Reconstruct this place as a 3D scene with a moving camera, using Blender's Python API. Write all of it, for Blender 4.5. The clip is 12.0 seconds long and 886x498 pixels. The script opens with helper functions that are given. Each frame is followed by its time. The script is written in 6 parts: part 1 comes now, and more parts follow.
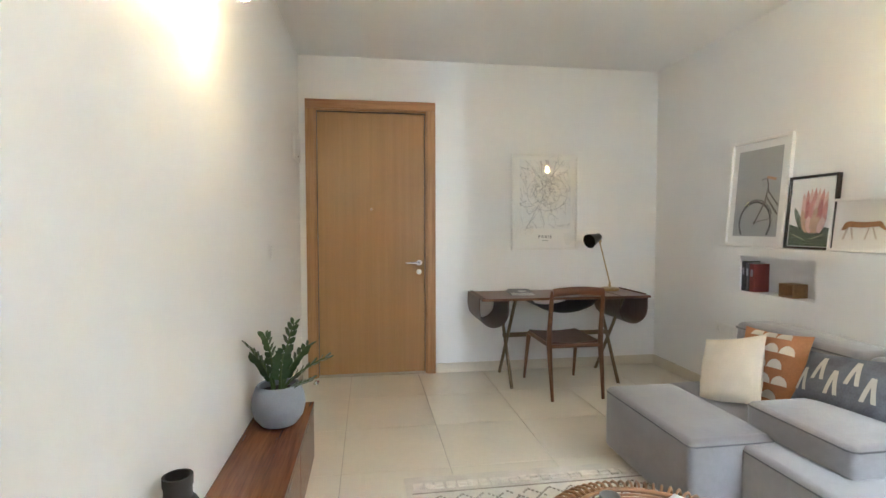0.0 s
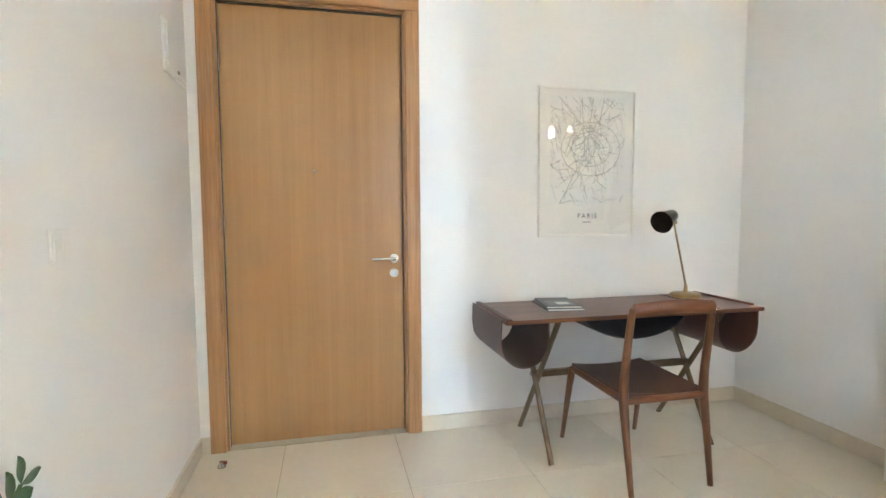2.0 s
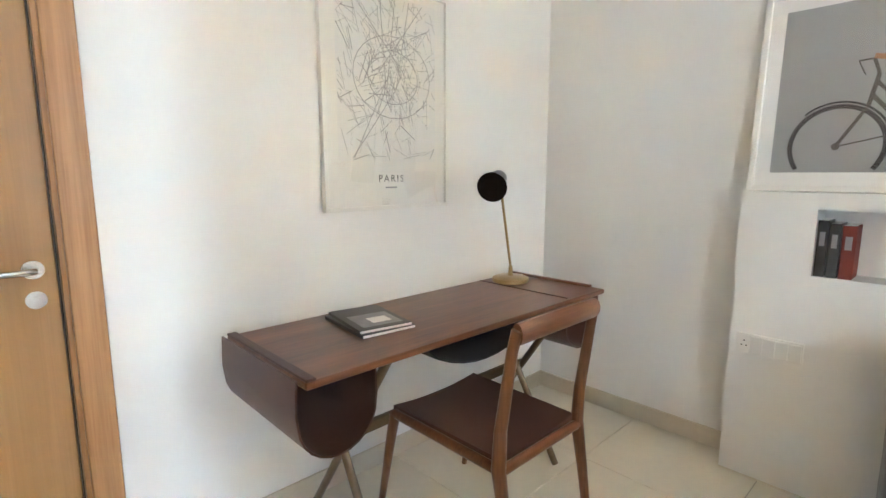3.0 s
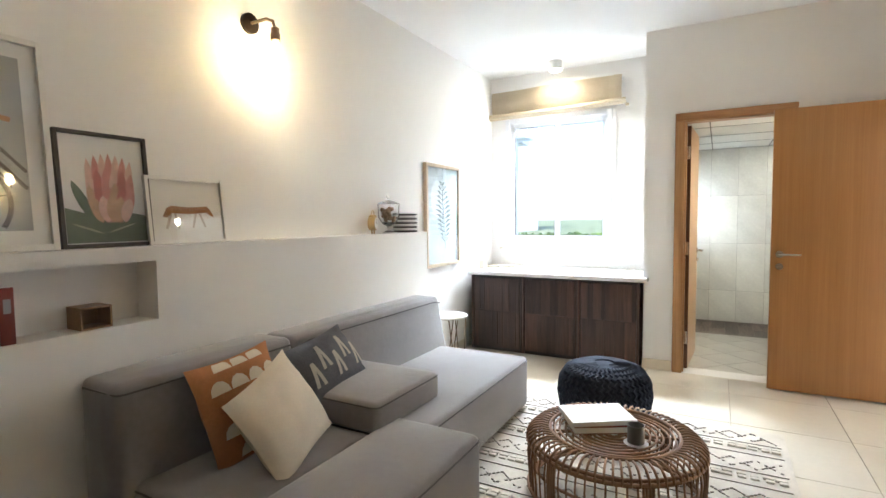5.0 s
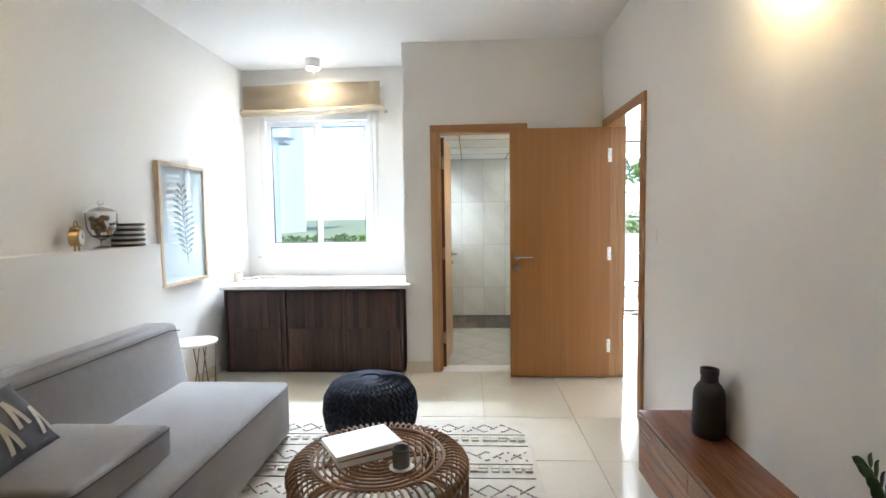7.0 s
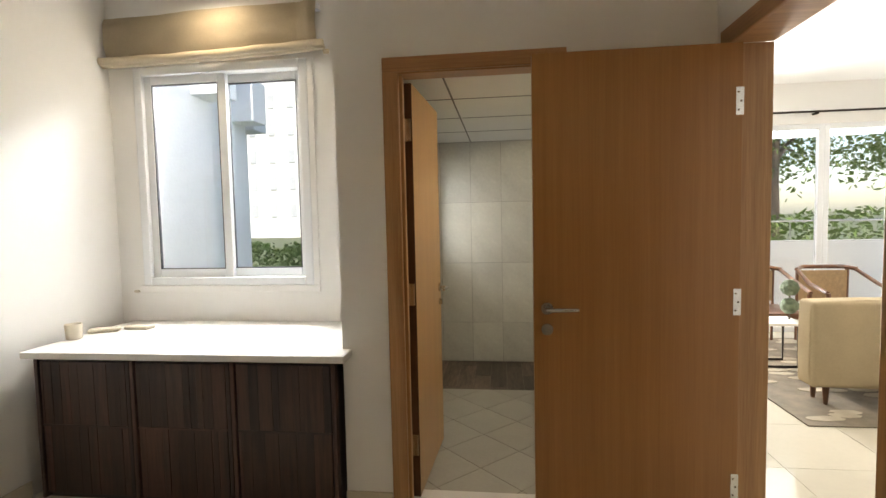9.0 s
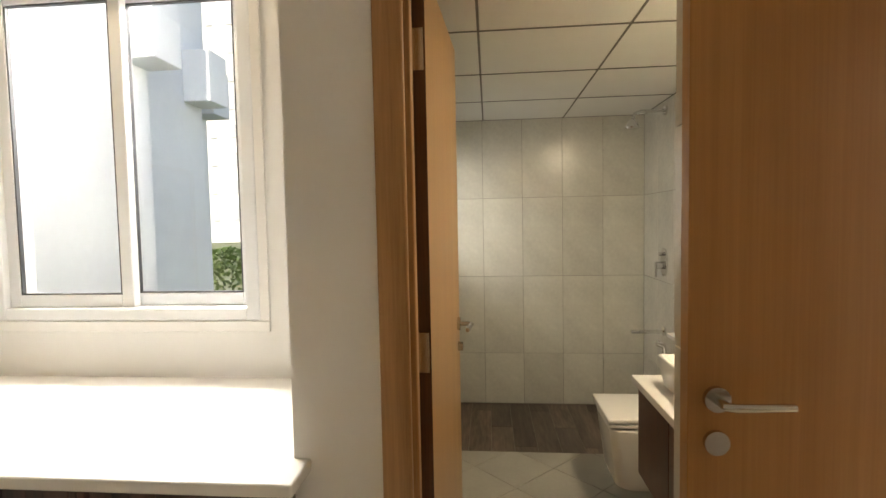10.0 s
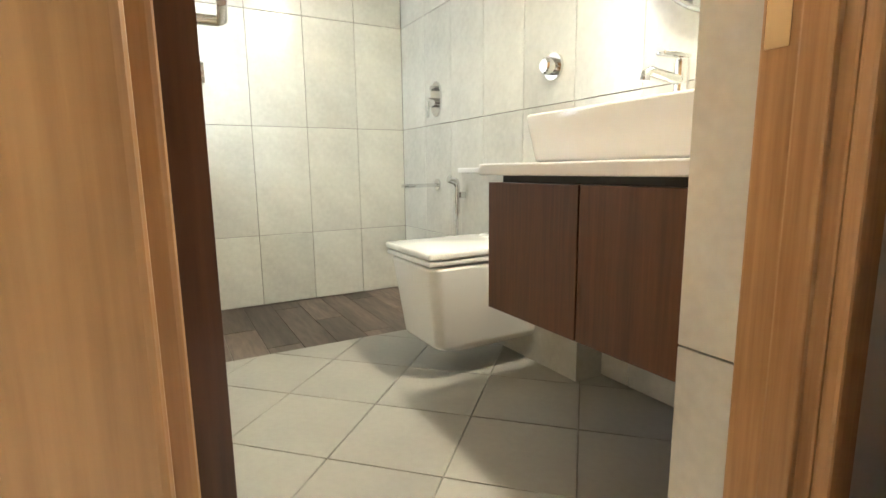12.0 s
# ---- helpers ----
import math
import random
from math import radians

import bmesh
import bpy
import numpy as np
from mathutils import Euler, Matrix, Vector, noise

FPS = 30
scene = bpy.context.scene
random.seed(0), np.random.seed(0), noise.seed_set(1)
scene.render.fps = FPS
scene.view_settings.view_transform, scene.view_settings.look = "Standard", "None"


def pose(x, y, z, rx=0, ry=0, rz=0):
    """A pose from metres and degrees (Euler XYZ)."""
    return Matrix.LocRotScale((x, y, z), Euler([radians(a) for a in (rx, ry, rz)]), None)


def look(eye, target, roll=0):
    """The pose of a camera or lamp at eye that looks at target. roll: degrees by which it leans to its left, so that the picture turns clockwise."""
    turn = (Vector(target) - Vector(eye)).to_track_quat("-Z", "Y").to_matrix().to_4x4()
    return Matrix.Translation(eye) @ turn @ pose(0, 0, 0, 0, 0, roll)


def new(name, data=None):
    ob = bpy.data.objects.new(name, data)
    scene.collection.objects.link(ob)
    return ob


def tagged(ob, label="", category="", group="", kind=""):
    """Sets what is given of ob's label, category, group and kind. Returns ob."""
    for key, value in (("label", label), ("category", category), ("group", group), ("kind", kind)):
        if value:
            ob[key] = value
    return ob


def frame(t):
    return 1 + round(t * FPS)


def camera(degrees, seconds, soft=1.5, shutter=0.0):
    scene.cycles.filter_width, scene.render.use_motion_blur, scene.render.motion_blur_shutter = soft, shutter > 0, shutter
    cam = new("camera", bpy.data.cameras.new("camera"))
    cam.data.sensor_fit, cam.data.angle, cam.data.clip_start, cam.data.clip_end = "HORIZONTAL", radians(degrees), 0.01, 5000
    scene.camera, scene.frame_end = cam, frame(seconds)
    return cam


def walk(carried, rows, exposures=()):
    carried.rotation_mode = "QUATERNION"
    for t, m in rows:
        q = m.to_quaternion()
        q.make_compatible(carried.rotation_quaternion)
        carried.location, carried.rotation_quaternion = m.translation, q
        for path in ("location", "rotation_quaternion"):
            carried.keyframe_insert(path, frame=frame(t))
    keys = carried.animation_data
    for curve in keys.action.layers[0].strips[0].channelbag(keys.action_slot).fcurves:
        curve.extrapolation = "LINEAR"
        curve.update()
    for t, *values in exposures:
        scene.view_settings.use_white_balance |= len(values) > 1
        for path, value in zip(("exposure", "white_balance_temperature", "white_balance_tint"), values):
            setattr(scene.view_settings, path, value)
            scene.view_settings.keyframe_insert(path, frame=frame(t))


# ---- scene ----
cam = camera(83.2, 12.0)
PATH = [
    (0, (0.599, -4.589, 1.367), (0.895, -2.613, 1.279), -0.1),
    (0.5, (0.58, -4.414, 1.333), (0.674, -2.418, 1.261), 0.0),
    (1, (0.564, -4.021, 1.311), (0.651, -2.025, 1.226), -0.1),
    (1.5, (0.621, -3.455, 1.316), (0.817, -1.469, 1.186), -0.1),
    (2, (0.695, -2.849, 1.289), (1.143, -0.905, 1.15), -0.3),
    (2.5, (0.771, -2.205, 1.292), (1.626, -0.412, 1.061), -0.5),
    (2.7, (0.84, -1.999, 1.297), (1.87, -0.307, 1.017), -0.4),
    (3.5, (1.12, -1.3, 1.293), (2.99, -0.62, 1.04), -0.2),
    (4.3, (1.275, -0.93, 1.293), (3.113, -1.688, 1.085), -0.1),
    (4.5, (1.255, -0.881, 1.292), (2.907, -1.997, 1.128), -0.2),
    (5, (1.143, -0.667, 1.323), (2.109, -2.414, 1.203), -0.6),
    (5.5, (1.117, -0.496, 1.384), (1.478, -2.459, 1.256), -0.9),
    (6, (1.171, -0.451, 1.385), (1.237, -2.446, 1.258), -0.8),
    (6.5, (1.207, -0.568, 1.373), (1.239, -2.564, 1.246), -0.7),
    (7, (1.15, -0.911, 1.386), (1.252, -2.904, 1.255), -0.8),
    (7.2, (1.12, -1.083, 1.39), (1.244, -3.075, 1.26), -0.8),
    (9, (0.926, -2.968, 1.427), (1.166, -4.949, 1.304), -1.2),
    (9.5, (1.018, -3.534, 1.414), (1.293, -5.512, 1.301), -1.2),
    (10, (1.2, -4.069, 1.404), (1.383, -6.058, 1.296), -1.1),
    (10.5, (1.331, -4.543, 1.387), (1.173, -6.535, 1.31), -1.0),
    (11, (1.354, -4.855, 1.368), (0.77, -6.768, 1.345), -1.1),
    (11.5, (1.408, -4.952, 1.003), (0.528, -6.741, 0.842), -0.9),
    (12, (1.39, -5.009, 0.735), (0.43, -6.734, 0.418), -0.7),
]
walk(cam, [(t, look(e, a, r)) for t, e, a, r in PATH],
     exposures=[(0, 3.5, 5400, 6), (1, 3.7, 5350, 6), (2, 4.15, 5150, 5), (2.7, 4.15, 5200, 6), (4.5, 3.45, 5800, 9), (5.5, 2.65, 5700, 9), (7, 2.6, 5600, 9), (9, 1.6, 7000, 11), (10, 1.8, 7700, 12), (10.5, 2.15, 8600, 13), (11, 2.6, 8000, 10), (12, 3.25, 6200, 6)])

H, BH = 2.88, 2.17   # ceilings of the rooms and the bathroom

# ---- world, sun and lamps ----
world = bpy.data.worlds.new("sky")
scene.world = world
world.use_nodes = True
wn = world.node_tree.nodes
sky = wn.new("ShaderNodeTexSky")
sky.sky_type, sky.sun_disc = "NISHITA", False
sky.dust_density = 1.2
sky.sun_elevation, sky.sun_rotation = radians(53), radians(-4)
world.node_tree.links.new(sky.outputs[0], wn["Background"].inputs[0])
wn["Background"].inputs[1].default_value = 0.09

sun = new("sun", bpy.data.lights.new("sun", "SUN"))
sun.data.energy, sun.data.angle, sun.data.color = 2.0, radians(0.5), (1, 0.95, 0.88)
sun.matrix_world = look((0, 0, 0), (0.05, -0.7, -0.95))


def area(name, eye, target, sx, sy, power, color=(1, 1, 1)):
    ob = new(name, bpy.data.lights.new(name, "AREA"))
    ob.data.shape, ob.data.size, ob.data.size_y = "RECTANGLE", sx, sy
    ob.data.energy, ob.data.color = power, color
    ob.matrix_world = look(eye, target)
    return ob


def bulb_light(name, at, power, color, radius=0.03):
    ob = new(name, bpy.data.lights.new(name, "POINT"))
    ob.data.energy, ob.data.color, ob.data.shadow_soft_size = power, color, radius
    ob.location = at
    return ob


area("window_daylight", (3.0, -6.8, 2.9), (2.85, -5.8, 2.83), 1.6, 0.34, 90, (0.93, 0.97, 1))
area("balcony_daylight", (-2.6, -10.6, 3.2), (-2.0, -6.0, 0.8), 3.5, 1.6, 26, (0.95, 0.98, 1))
# two lamps added in the hidden glazing to brighten entrance and sofa walls
area("balcony_daylight", (-1.22, -9.02, 1.22), (-0.6, -6.0, 1.22), 0.5, 2.2, 52, (0.95, 0.98, 1))
area("balcony_daylight", (-4.0, -9.02, 1.22), (-2.4, -7.0, 1.22), 1.1, 2.2, 14, (0.95, 0.98, 1))
area("bathroom_daylight", (1.74, -7.55, 1.53), (0.9, -7.45, 1.6), 0.6, 0.9, 1.9, (0.97, 0.98, 1))
WARM = (1, 0.80, 0.50)
bulb_light("sconce_light", (3.25, -2.645, 2.225), 12, WARM)
bulb_light("sconce_light", (0.17, -2.7, 2.225), 10, WARM)
area("niche_light", (2.6, -5.66, H - 0.098), (2.6, -5.66, 0), 0.1, 0.1, 1.6, (1, 0.85, 0.62))
area("bathroom_light", (0.35, -5.72, BH - 0.012), (0.45, -5.85, 0), 0.13, 0.13, 5, (1, 0.89, 0.70))
# unseen fill lamp added to brighten the next room; it has no fitting
bulb_light("next_room_fill", (-2.6, -6.0, 2.6), 14, (1, 0.9, 0.75), 0.1)

# ---- helpers of the scene ----
ORIGIN = {}


def thing(name, at, label, category, group="", kind="", turn=None):
    """An Empty at the thing's base; with turn its parts are given in its own frame."""
    ob = new(name)
    ob.empty_display_size = 0.05
    ob.location = at
    if turn is not None:
        ob.rotation_euler = [radians(a) for a in turn]
        ORIGIN[ob.name] = Vector((0, 0, 0))
    else:
        ORIGIN[ob.name] = Vector(at)
    return tagged(ob, label, category, group, kind)


def mesh_of(name, bm, material, smooth=False):
    me = bpy.data.meshes.new(name)
    bmesh.ops.recalc_face_normals(bm, faces=bm.faces)
    if smooth:
        for f in bm.faces:
            f.smooth = True
        for e in bm.edges:
            if len(e.link_faces) == 2 and e.calc_face_angle(0) > 0.7:
                e.smooth = False
    bm.to_mesh(me)
    bm.free()
    me.materials.append(material)
    return me


def part(name, bm, material, parent, label="", smooth=False):
    off = ORIGIN[parent.name]
    bmesh.ops.translate(bm, verts=bm.verts, vec=-off)
    ob = new(name, mesh_of(name, bm, material, smooth))
    ob.parent = parent
    ORIGIN[ob.name] = off
    return tagged(ob, label)


def solid(name, bm, material, label, category, kind="", smooth=False, group=""):
    ob = new(name, mesh_of(name, bm, material, smooth))
    ORIGIN[ob.name] = Vector((0, 0, 0))
    return tagged(ob, label, category, group, kind)


def box(bm, x0, x1, y0, y1, z0, z1, bevel=0.0, segments=2):
    m = Matrix.LocRotScale(((x0 + x1) / 2, (y0 + y1) / 2, (z0 + z1) / 2), None,
                           (abs(x1 - x0), abs(y1 - y0), abs(z1 - z0)))
    made = bmesh.ops.create_cube(bm, size=1, matrix=m)["verts"]
    if bevel:
        edges = list({e for v in made for e in v.link_edges})
        bmesh.ops.bevel(bm, geom=edges, offset=bevel, segments=segments, profile=0.5, affect="EDGES")
    return bm


def B(x0, x1, y0, y1, z0, z1, bevel=0.0, segments=2):
    return box(bmesh.new(), x0, x1, y0, y1, z0, z1, bevel, segments)


def tube(bm, points, radius, sides=8, closed=False):
    """A round bar along points; radius is a number or one for each point."""
    pts = [Vector(p) for p in points]
    n = len(pts)
    radii = radius if isinstance(radius, (list, tuple)) else [radius] * n
    rings, up = [], None
    for i, p in enumerate(pts):
        a = pts[i - 1] if (i or closed) else p
        b = pts[(i + 1) % n] if (i < n - 1 or closed) else p
        d = (b - a).normalized()
        if up is None:
            up = d.orthogonal().normalized()
        up = (up - d * up.dot(d))
        up = up.normalized() if up.length > 1e-6 else d.orthogonal().normalized()
        side = d.cross(up)
        rings.append([bm.verts.new(p + radii[i] * (up * math.cos(k * math.tau / sides) + side * math.sin(k * math.tau / sides)))
                      for k in range(sides)])
    for i in range(n if closed else n - 1):
        r, s = rings[i], rings[(i + 1) % n]
        for k in range(sides):
            bm.faces.new((r[k], r[(k + 1) % sides], s[(k + 1) % sides], s[k]))
    if not closed:
        bm.faces.new(rings[0])
        bm.faces.new(rings[-1])
    return bm


def lathe(bm, profile, at=(0, 0, 0), sides=32, squash=1.0):
    """Turns (radius, height) pairs round a vertical axis."""
    rings = []
    for r, z in profile:
        rings.append([bm.verts.new((at[0] + max(r, 1e-4) * math.cos(k * math.tau / sides),
                                    at[1] + squash * max(r, 1e-4) * math.sin(k * math.tau / sides), at[2] + z)) for k in range(sides)])
    for r, s in zip(rings, rings[1:]):
        for k in range(sides):
            bm.faces.new((r[k], r[(k + 1) % sides], s[(k + 1) % sides], s[k]))
    bm.faces.new(rings[0])
    bm.faces.new(rings[-1])
    return bm


def sheet(bm, points, thick, x0, x1, axis="x"):
    """A bent sheet: a polyline of (a, z) pairs given thickness and drawn out along an axis."""
    n = len(points)
    P = [Vector((a, b)) for a, b in points]
    off = []
    for i in range(n):
        d = (P[min(i + 1, n - 1)] - P[max(i - 1, 0)]).normalized()
        off.append(Vector((-d.y, d.x)) * thick)
    loop = P + [P[i] + off[i] for i in reversed(range(n))]
    def at(p, u):
        return (u, p.x, p.y) if axis == "x" else (p.x, u, p.y)
    lo = [bm.verts.new(at(p, x0)) for p in loop]
    hi = [bm.verts.new(at(p, x1)) for p in loop]
    m = len(loop)
    for i in range(m):
        bm.faces.new((lo[i], lo[(i + 1) % m], hi[(i + 1) % m], hi[i]))
    for i in range(n - 1):
        bm.faces.new((lo[i], lo[i + 1], lo[m - 2 - i], lo[m - 1 - i]))
        bm.faces.new((hi[i], hi[i + 1], hi[m - 2 - i], hi[m - 1 - i]))
    return bm


def plate(bm, outline, z0, z1, place):
    """A flat plate with a (u, v) outline; place maps (u, v, w) to the world."""
    lo = [bm.verts.new(place(u, v, z0)) for u, v in outline]
    hi = [bm.verts.new(place(u, v, z1)) for u, v in outline]
    n = len(outline)
    for i in range(n):
        bm.faces.new((lo[i], lo[(i + 1) % n], hi[(i + 1) % n], hi[i]))
    bm.faces.new(lo)
    bm.faces.new(hi)
    return bm


# ---- materials ----
def blank(name):
    m = bpy.data.materials.new(name)
    m.use_nodes = True
    t = m.node_tree
    return m, t, t.nodes["Principled BSDF"]


def mat(name, base, rough=0.5, metal=0.0, var=0.06, scale=3.0, bump=0.0, bump_scale=120.0, spec=0.5, vary=0.0, sheen=0.0, stretch=(1, 1, 1)):
    """Colour in two scales of mottling, gloss and fine relief; vary: how far single pieces differ."""
    m, t, p = blank(name)
    N, L = t.nodes.new, t.links.new
    co, mp = N("ShaderNodeTexCoord"), N("ShaderNodeMapping")
    mp.inputs["Scale"].default_value = stretch
    L(co.outputs["Object"], mp.inputs["Vector"])
    big, small = N("ShaderNodeTexNoise"), N("ShaderNodeTexNoise")
    big.inputs["Scale"].default_value, small.inputs["Scale"].default_value = scale, scale * 14
    big.inputs["Detail"].default_value, small.inputs["Detail"].default_value = 4, 3
    L(mp.outputs[0], big.inputs["Vector"]), L(mp.outputs[0], small.inputs["Vector"])
    add = N("ShaderNodeMath")
    add.operation = "MULTIPLY_ADD"
    L(small.outputs[0], add.inputs[0])
    add.inputs[1].default_value = 0.5
    L(big.outputs[0], add.inputs[2])
    last = add
    if vary:
        info, va = N("ShaderNodeObjectInfo"), N("ShaderNodeMath")
        va.operation = "MULTIPLY_ADD"
        L(info.outputs["Random"], va.inputs[0])
        va.inputs[1].default_value = vary
        L(add.outputs[0], va.inputs[2])
        last = va
    ramp = N("ShaderNodeMapRange")
    ramp.inputs["From Min"].default_value, ramp.inputs["From Max"].default_value = 0.45, 1.05 + vary
    ramp.inputs["To Min"].default_value, ramp.inputs["To Max"].default_value = 1 - var, 1 + var
    L(last.outputs[0], ramp.inputs["Value"])
    mul = N("ShaderNodeVectorMath")
    mul.operation = "SCALE"
    mul.inputs[0].default_value = base
    L(ramp.outputs[0], mul.inputs["Scale"])
    L(mul.outputs[0], p.inputs["Base Color"])
    p.inputs["Roughness"].default_value, p.inputs["Metallic"].default_value = rough, metal
    p.inputs["Specular IOR Level"].default_value = spec
    if sheen:
        p.inputs["Sheen Weight"].default_value = sheen
    if bump:
        n, b = N("ShaderNodeTexNoise"), N("ShaderNodeBump")
        n.inputs["Scale"].default_value, n.inputs["Detail"].default_value = bump_scale, 4
        L(mp.outputs[0], n.inputs["Vector"]), L(n.outputs[0], b.inputs["Height"])
        b.inputs["Strength"].default_value, b.inputs["Distance"].default_value = bump, 0.004
        L(b.outputs[0], p.inputs["Normal"])
    return m


def wood(name, dark, light, stretch=(14, 14, 0.7), rough=0.4, vary=0.0, bump=0.15, contrast=(0.35, 0.68)):
    """Straight grain, long along the axis with the small scale."""
    m, t, p = blank(name)
    N, L = t.nodes.new, t.links.new
    co, mp = N("ShaderNodeTexCoord"), N("ShaderNodeMapping")
    mp.inputs["Scale"].default_value = stretch
    L(co.outputs["Object"], mp.inputs["Vector"])
    vec = mp
    if vary:
        info, sh = N("ShaderNodeObjectInfo"), N("ShaderNodeVectorMath")
        sh.operation = "MULTIPLY_ADD"
        sh.inputs[1].default_value = (37, 53, 11)
        L(info.outputs["Random"], sh.inputs[0]), L(mp.outputs[0], sh.inputs[2])
        vec = sh
    n1, n2 = N("ShaderNodeTexNoise"), N("ShaderNodeTexNoise")
    n1.inputs["Scale"].default_value, n1.inputs["Detail"].default_value, n1.inputs["Distortion"].default_value = 1.0, 3, 0.6
    n2.inputs["Scale"].default_value, n2.inputs["Detail"].default_value = 7, 5
    L(vec.outputs[0], n1.inputs["Vector"]), L(vec.outputs[0], n2.inputs["Vector"])
    mx = N("ShaderNodeMath")
    mx.operation = "MULTIPLY_ADD"
    L(n2.outputs[0], mx.inputs[0])
    mx.inputs[1].default_value = 0.45
    sub = N("ShaderNodeMath")
    sub.operation = "MULTIPLY"
    sub.inputs[1].default_value = 0.6
    L(n1.outputs[0], sub.inputs[0]), L(sub.outputs[0], mx.inputs[2])
    ramp = N("ShaderNodeValToRGB")
    ramp.color_ramp.elements[0].position, ramp.color_ramp.elements[1].position = contrast
    ramp.color_ramp.elements[0].color, ramp.color_ramp.elements[1].color = (*dark, 1), (*light, 1)
    L(mx.outputs[0], ramp.inputs[0])
    if vary:
        lift, tone = N("ShaderNodeMapRange"), N("ShaderNodeVectorMath")
        lift.inputs["To Min"].default_value, lift.inputs["To Max"].default_value = 0.55, 1.55
        tone.operation = "SCALE"
        L(info.outputs["Random"], lift.inputs["Value"])
        L(ramp.outputs[0], tone.inputs[0]), L(lift.outputs[0], tone.inputs["Scale"])
        L(tone.outputs[0], p.inputs["Base Color"])
    else:
        L(ramp.outputs[0], p.inputs["Base Color"])
    p.inputs["Roughness"].default_value = rough
    b = N("ShaderNodeBump")
    b.inputs["Strength"].default_value, b.inputs["Distance"].default_value = bump, 0.002
    L(n2.outputs[0], b.inputs["Height"]), L(b.outputs[0], p.inputs["Normal"])
    return m


def glass(name, tint=(1, 1, 1), rough=0.0):
    m, t, p = blank(name)
    p.inputs["Base Color"].default_value = (*tint, 1)
    p.inputs["Transmission Weight"].default_value, p.inputs["Roughness"].default_value, p.inputs["IOR"].default_value = 1, rough, 1.45
    return m


def glow(name, color, strength):
    m, t, p = blank(name)
    p.inputs["Base Color"].default_value = (*color, 1)
    p.inputs["Emission Color"].default_value = (*color, 1)
    p.inputs["Emission Strength"].default_value = strength
    return m


PAINT = mat("wall_paint", (0.80, 0.79, 0.77), 0.55, var=0.015, scale=1.2, bump=0.12, bump_scale=90, spec=0.3)
CEIL = mat("ceiling_paint", (0.82, 0.82, 0.81), 0.7, var=0.012, scale=1.0, bump=0.06, bump_scale=80, spec=0.2)
TILE = mat("floor_tile", (0.70, 0.65, 0.54), 0.09, var=0.05, scale=2.2, vary=0.12, spec=0.55)
GROUT = mat("grout", (0.42, 0.38, 0.30), 0.8, var=0.1, scale=9)
SKIRT = mat("skirting_tile", (0.66, 0.60, 0.49), 0.2, var=0.05, scale=3)
OAK = wood("door_veneer", (0.35, 0.195, 0.075), (0.45, 0.265, 0.11), (26, 26, 0.6), 0.34, contrast=(0.25, 0.8), bump=0.06)
OAKF = wood("door_frame_wood", (0.30, 0.15, 0.057), (0.47, 0.265, 0.115), (22, 22, 0.8), 0.4)
OAKH = wood("door_frame_wood_across", (0.29, 0.14, 0.053), (0.45, 0.24, 0.10), (0.8, 22, 22), 0.4)
WALNUT = wood("walnut", (0.075, 0.028, 0.012), (0.19, 0.075, 0.030), (1.0, 16, 16), 0.28)
WALNUTZ = wood("walnut_upright", (0.075, 0.028, 0.012), (0.19, 0.078, 0.030), (16, 16, 1.0), 0.3)
WALNUTY = wood("walnut_console", (0.095, 0.033, 0.014), (0.22, 0.085, 0.035), (16, 0.8, 16), 0.25)
DARKSLAT = wood("dark_slat_wood", (0.014, 0.007, 0.006), (0.075, 0.036, 0.026), (12, 12, 0.8), 0.45, vary=1, contrast=(0.30, 0.72))
VANITY = wood("vanity_veneer", (0.055, 0.020, 0.008), (0.115, 0.045, 0.018), (20, 20, 0.9), 0.35)
PLANK = wood("wet_plank", (0.055, 0.038, 0.027), (0.19, 0.14, 0.105), (9, 1.2, 9), 0.45, vary=1)
LEATHER = mat("brown_leather", (0.075, 0.032, 0.022), 0.42, var=0.22, scale=5, bump=0.3, bump_scale=240)
NAVY = mat("navy_canvas", (0.018, 0.02, 0.032), 0.75, var=0.2, scale=12, bump=0.3, bump_scale=300)
BRONZE = mat("aged_bronze", (0.17, 0.125, 0.08), 0.38, 0.9, var=0.2, scale=10)
BLACKM = mat("blackened_metal", (0.03, 0.022, 0.016), 0.35, 0.8, var=0.2, scale=20)
BRASS = mat("aged_brass", (0.42, 0.30, 0.14), 0.32, 1.0, var=0.18, scale=14)
STEEL = mat("brushed_steel", (0.60, 0.59, 0.56), 0.25, 1.0, var=0.06, scale=20)
CHROME = mat("chrome", (0.74, 0.74, 0.74), 0.07, 1.0, var=0.02, scale=8)
FABRIC = mat("grey_velvet", (0.225, 0.213, 0.215), 0.85, var=0.16, scale=2.6, bump=0.35, bump_scale=420, spec=0.2, sheen=0.55)
PIPING = mat("piping", (0.10, 0.095, 0.10), 0.85, var=0.1, scale=10)
CREAM = mat("cream_cotton", (0.70, 0.63, 0.52), 0.9, var=0.07, scale=8, bump=0.35, bump_scale=260, spec=0.2)
TERRA = mat("terracotta_print", (0.42, 0.19, 0.085), 0.9, var=0.18, scale=6, bump=0.25, bump_scale=260, spec=0.2)
IKAT = mat("blue_grey_weave", (0.125, 0.13, 0.15), 0.92, var=0.35, scale=9, bump=0.4, bump_scale=200, spec=0.2)
WEAVE = mat("ivory_stitch", (0.48, 0.45, 0.39), 0.95, var=0.1, scale=20, bump=0.4, bump_scale=200, spec=0.2)
RUG = mat("ivory_wool", (0.58, 0.54, 0.47), 0.97, var=0.13, scale=7, bump=0.7, bump_scale=170, spec=0.1)
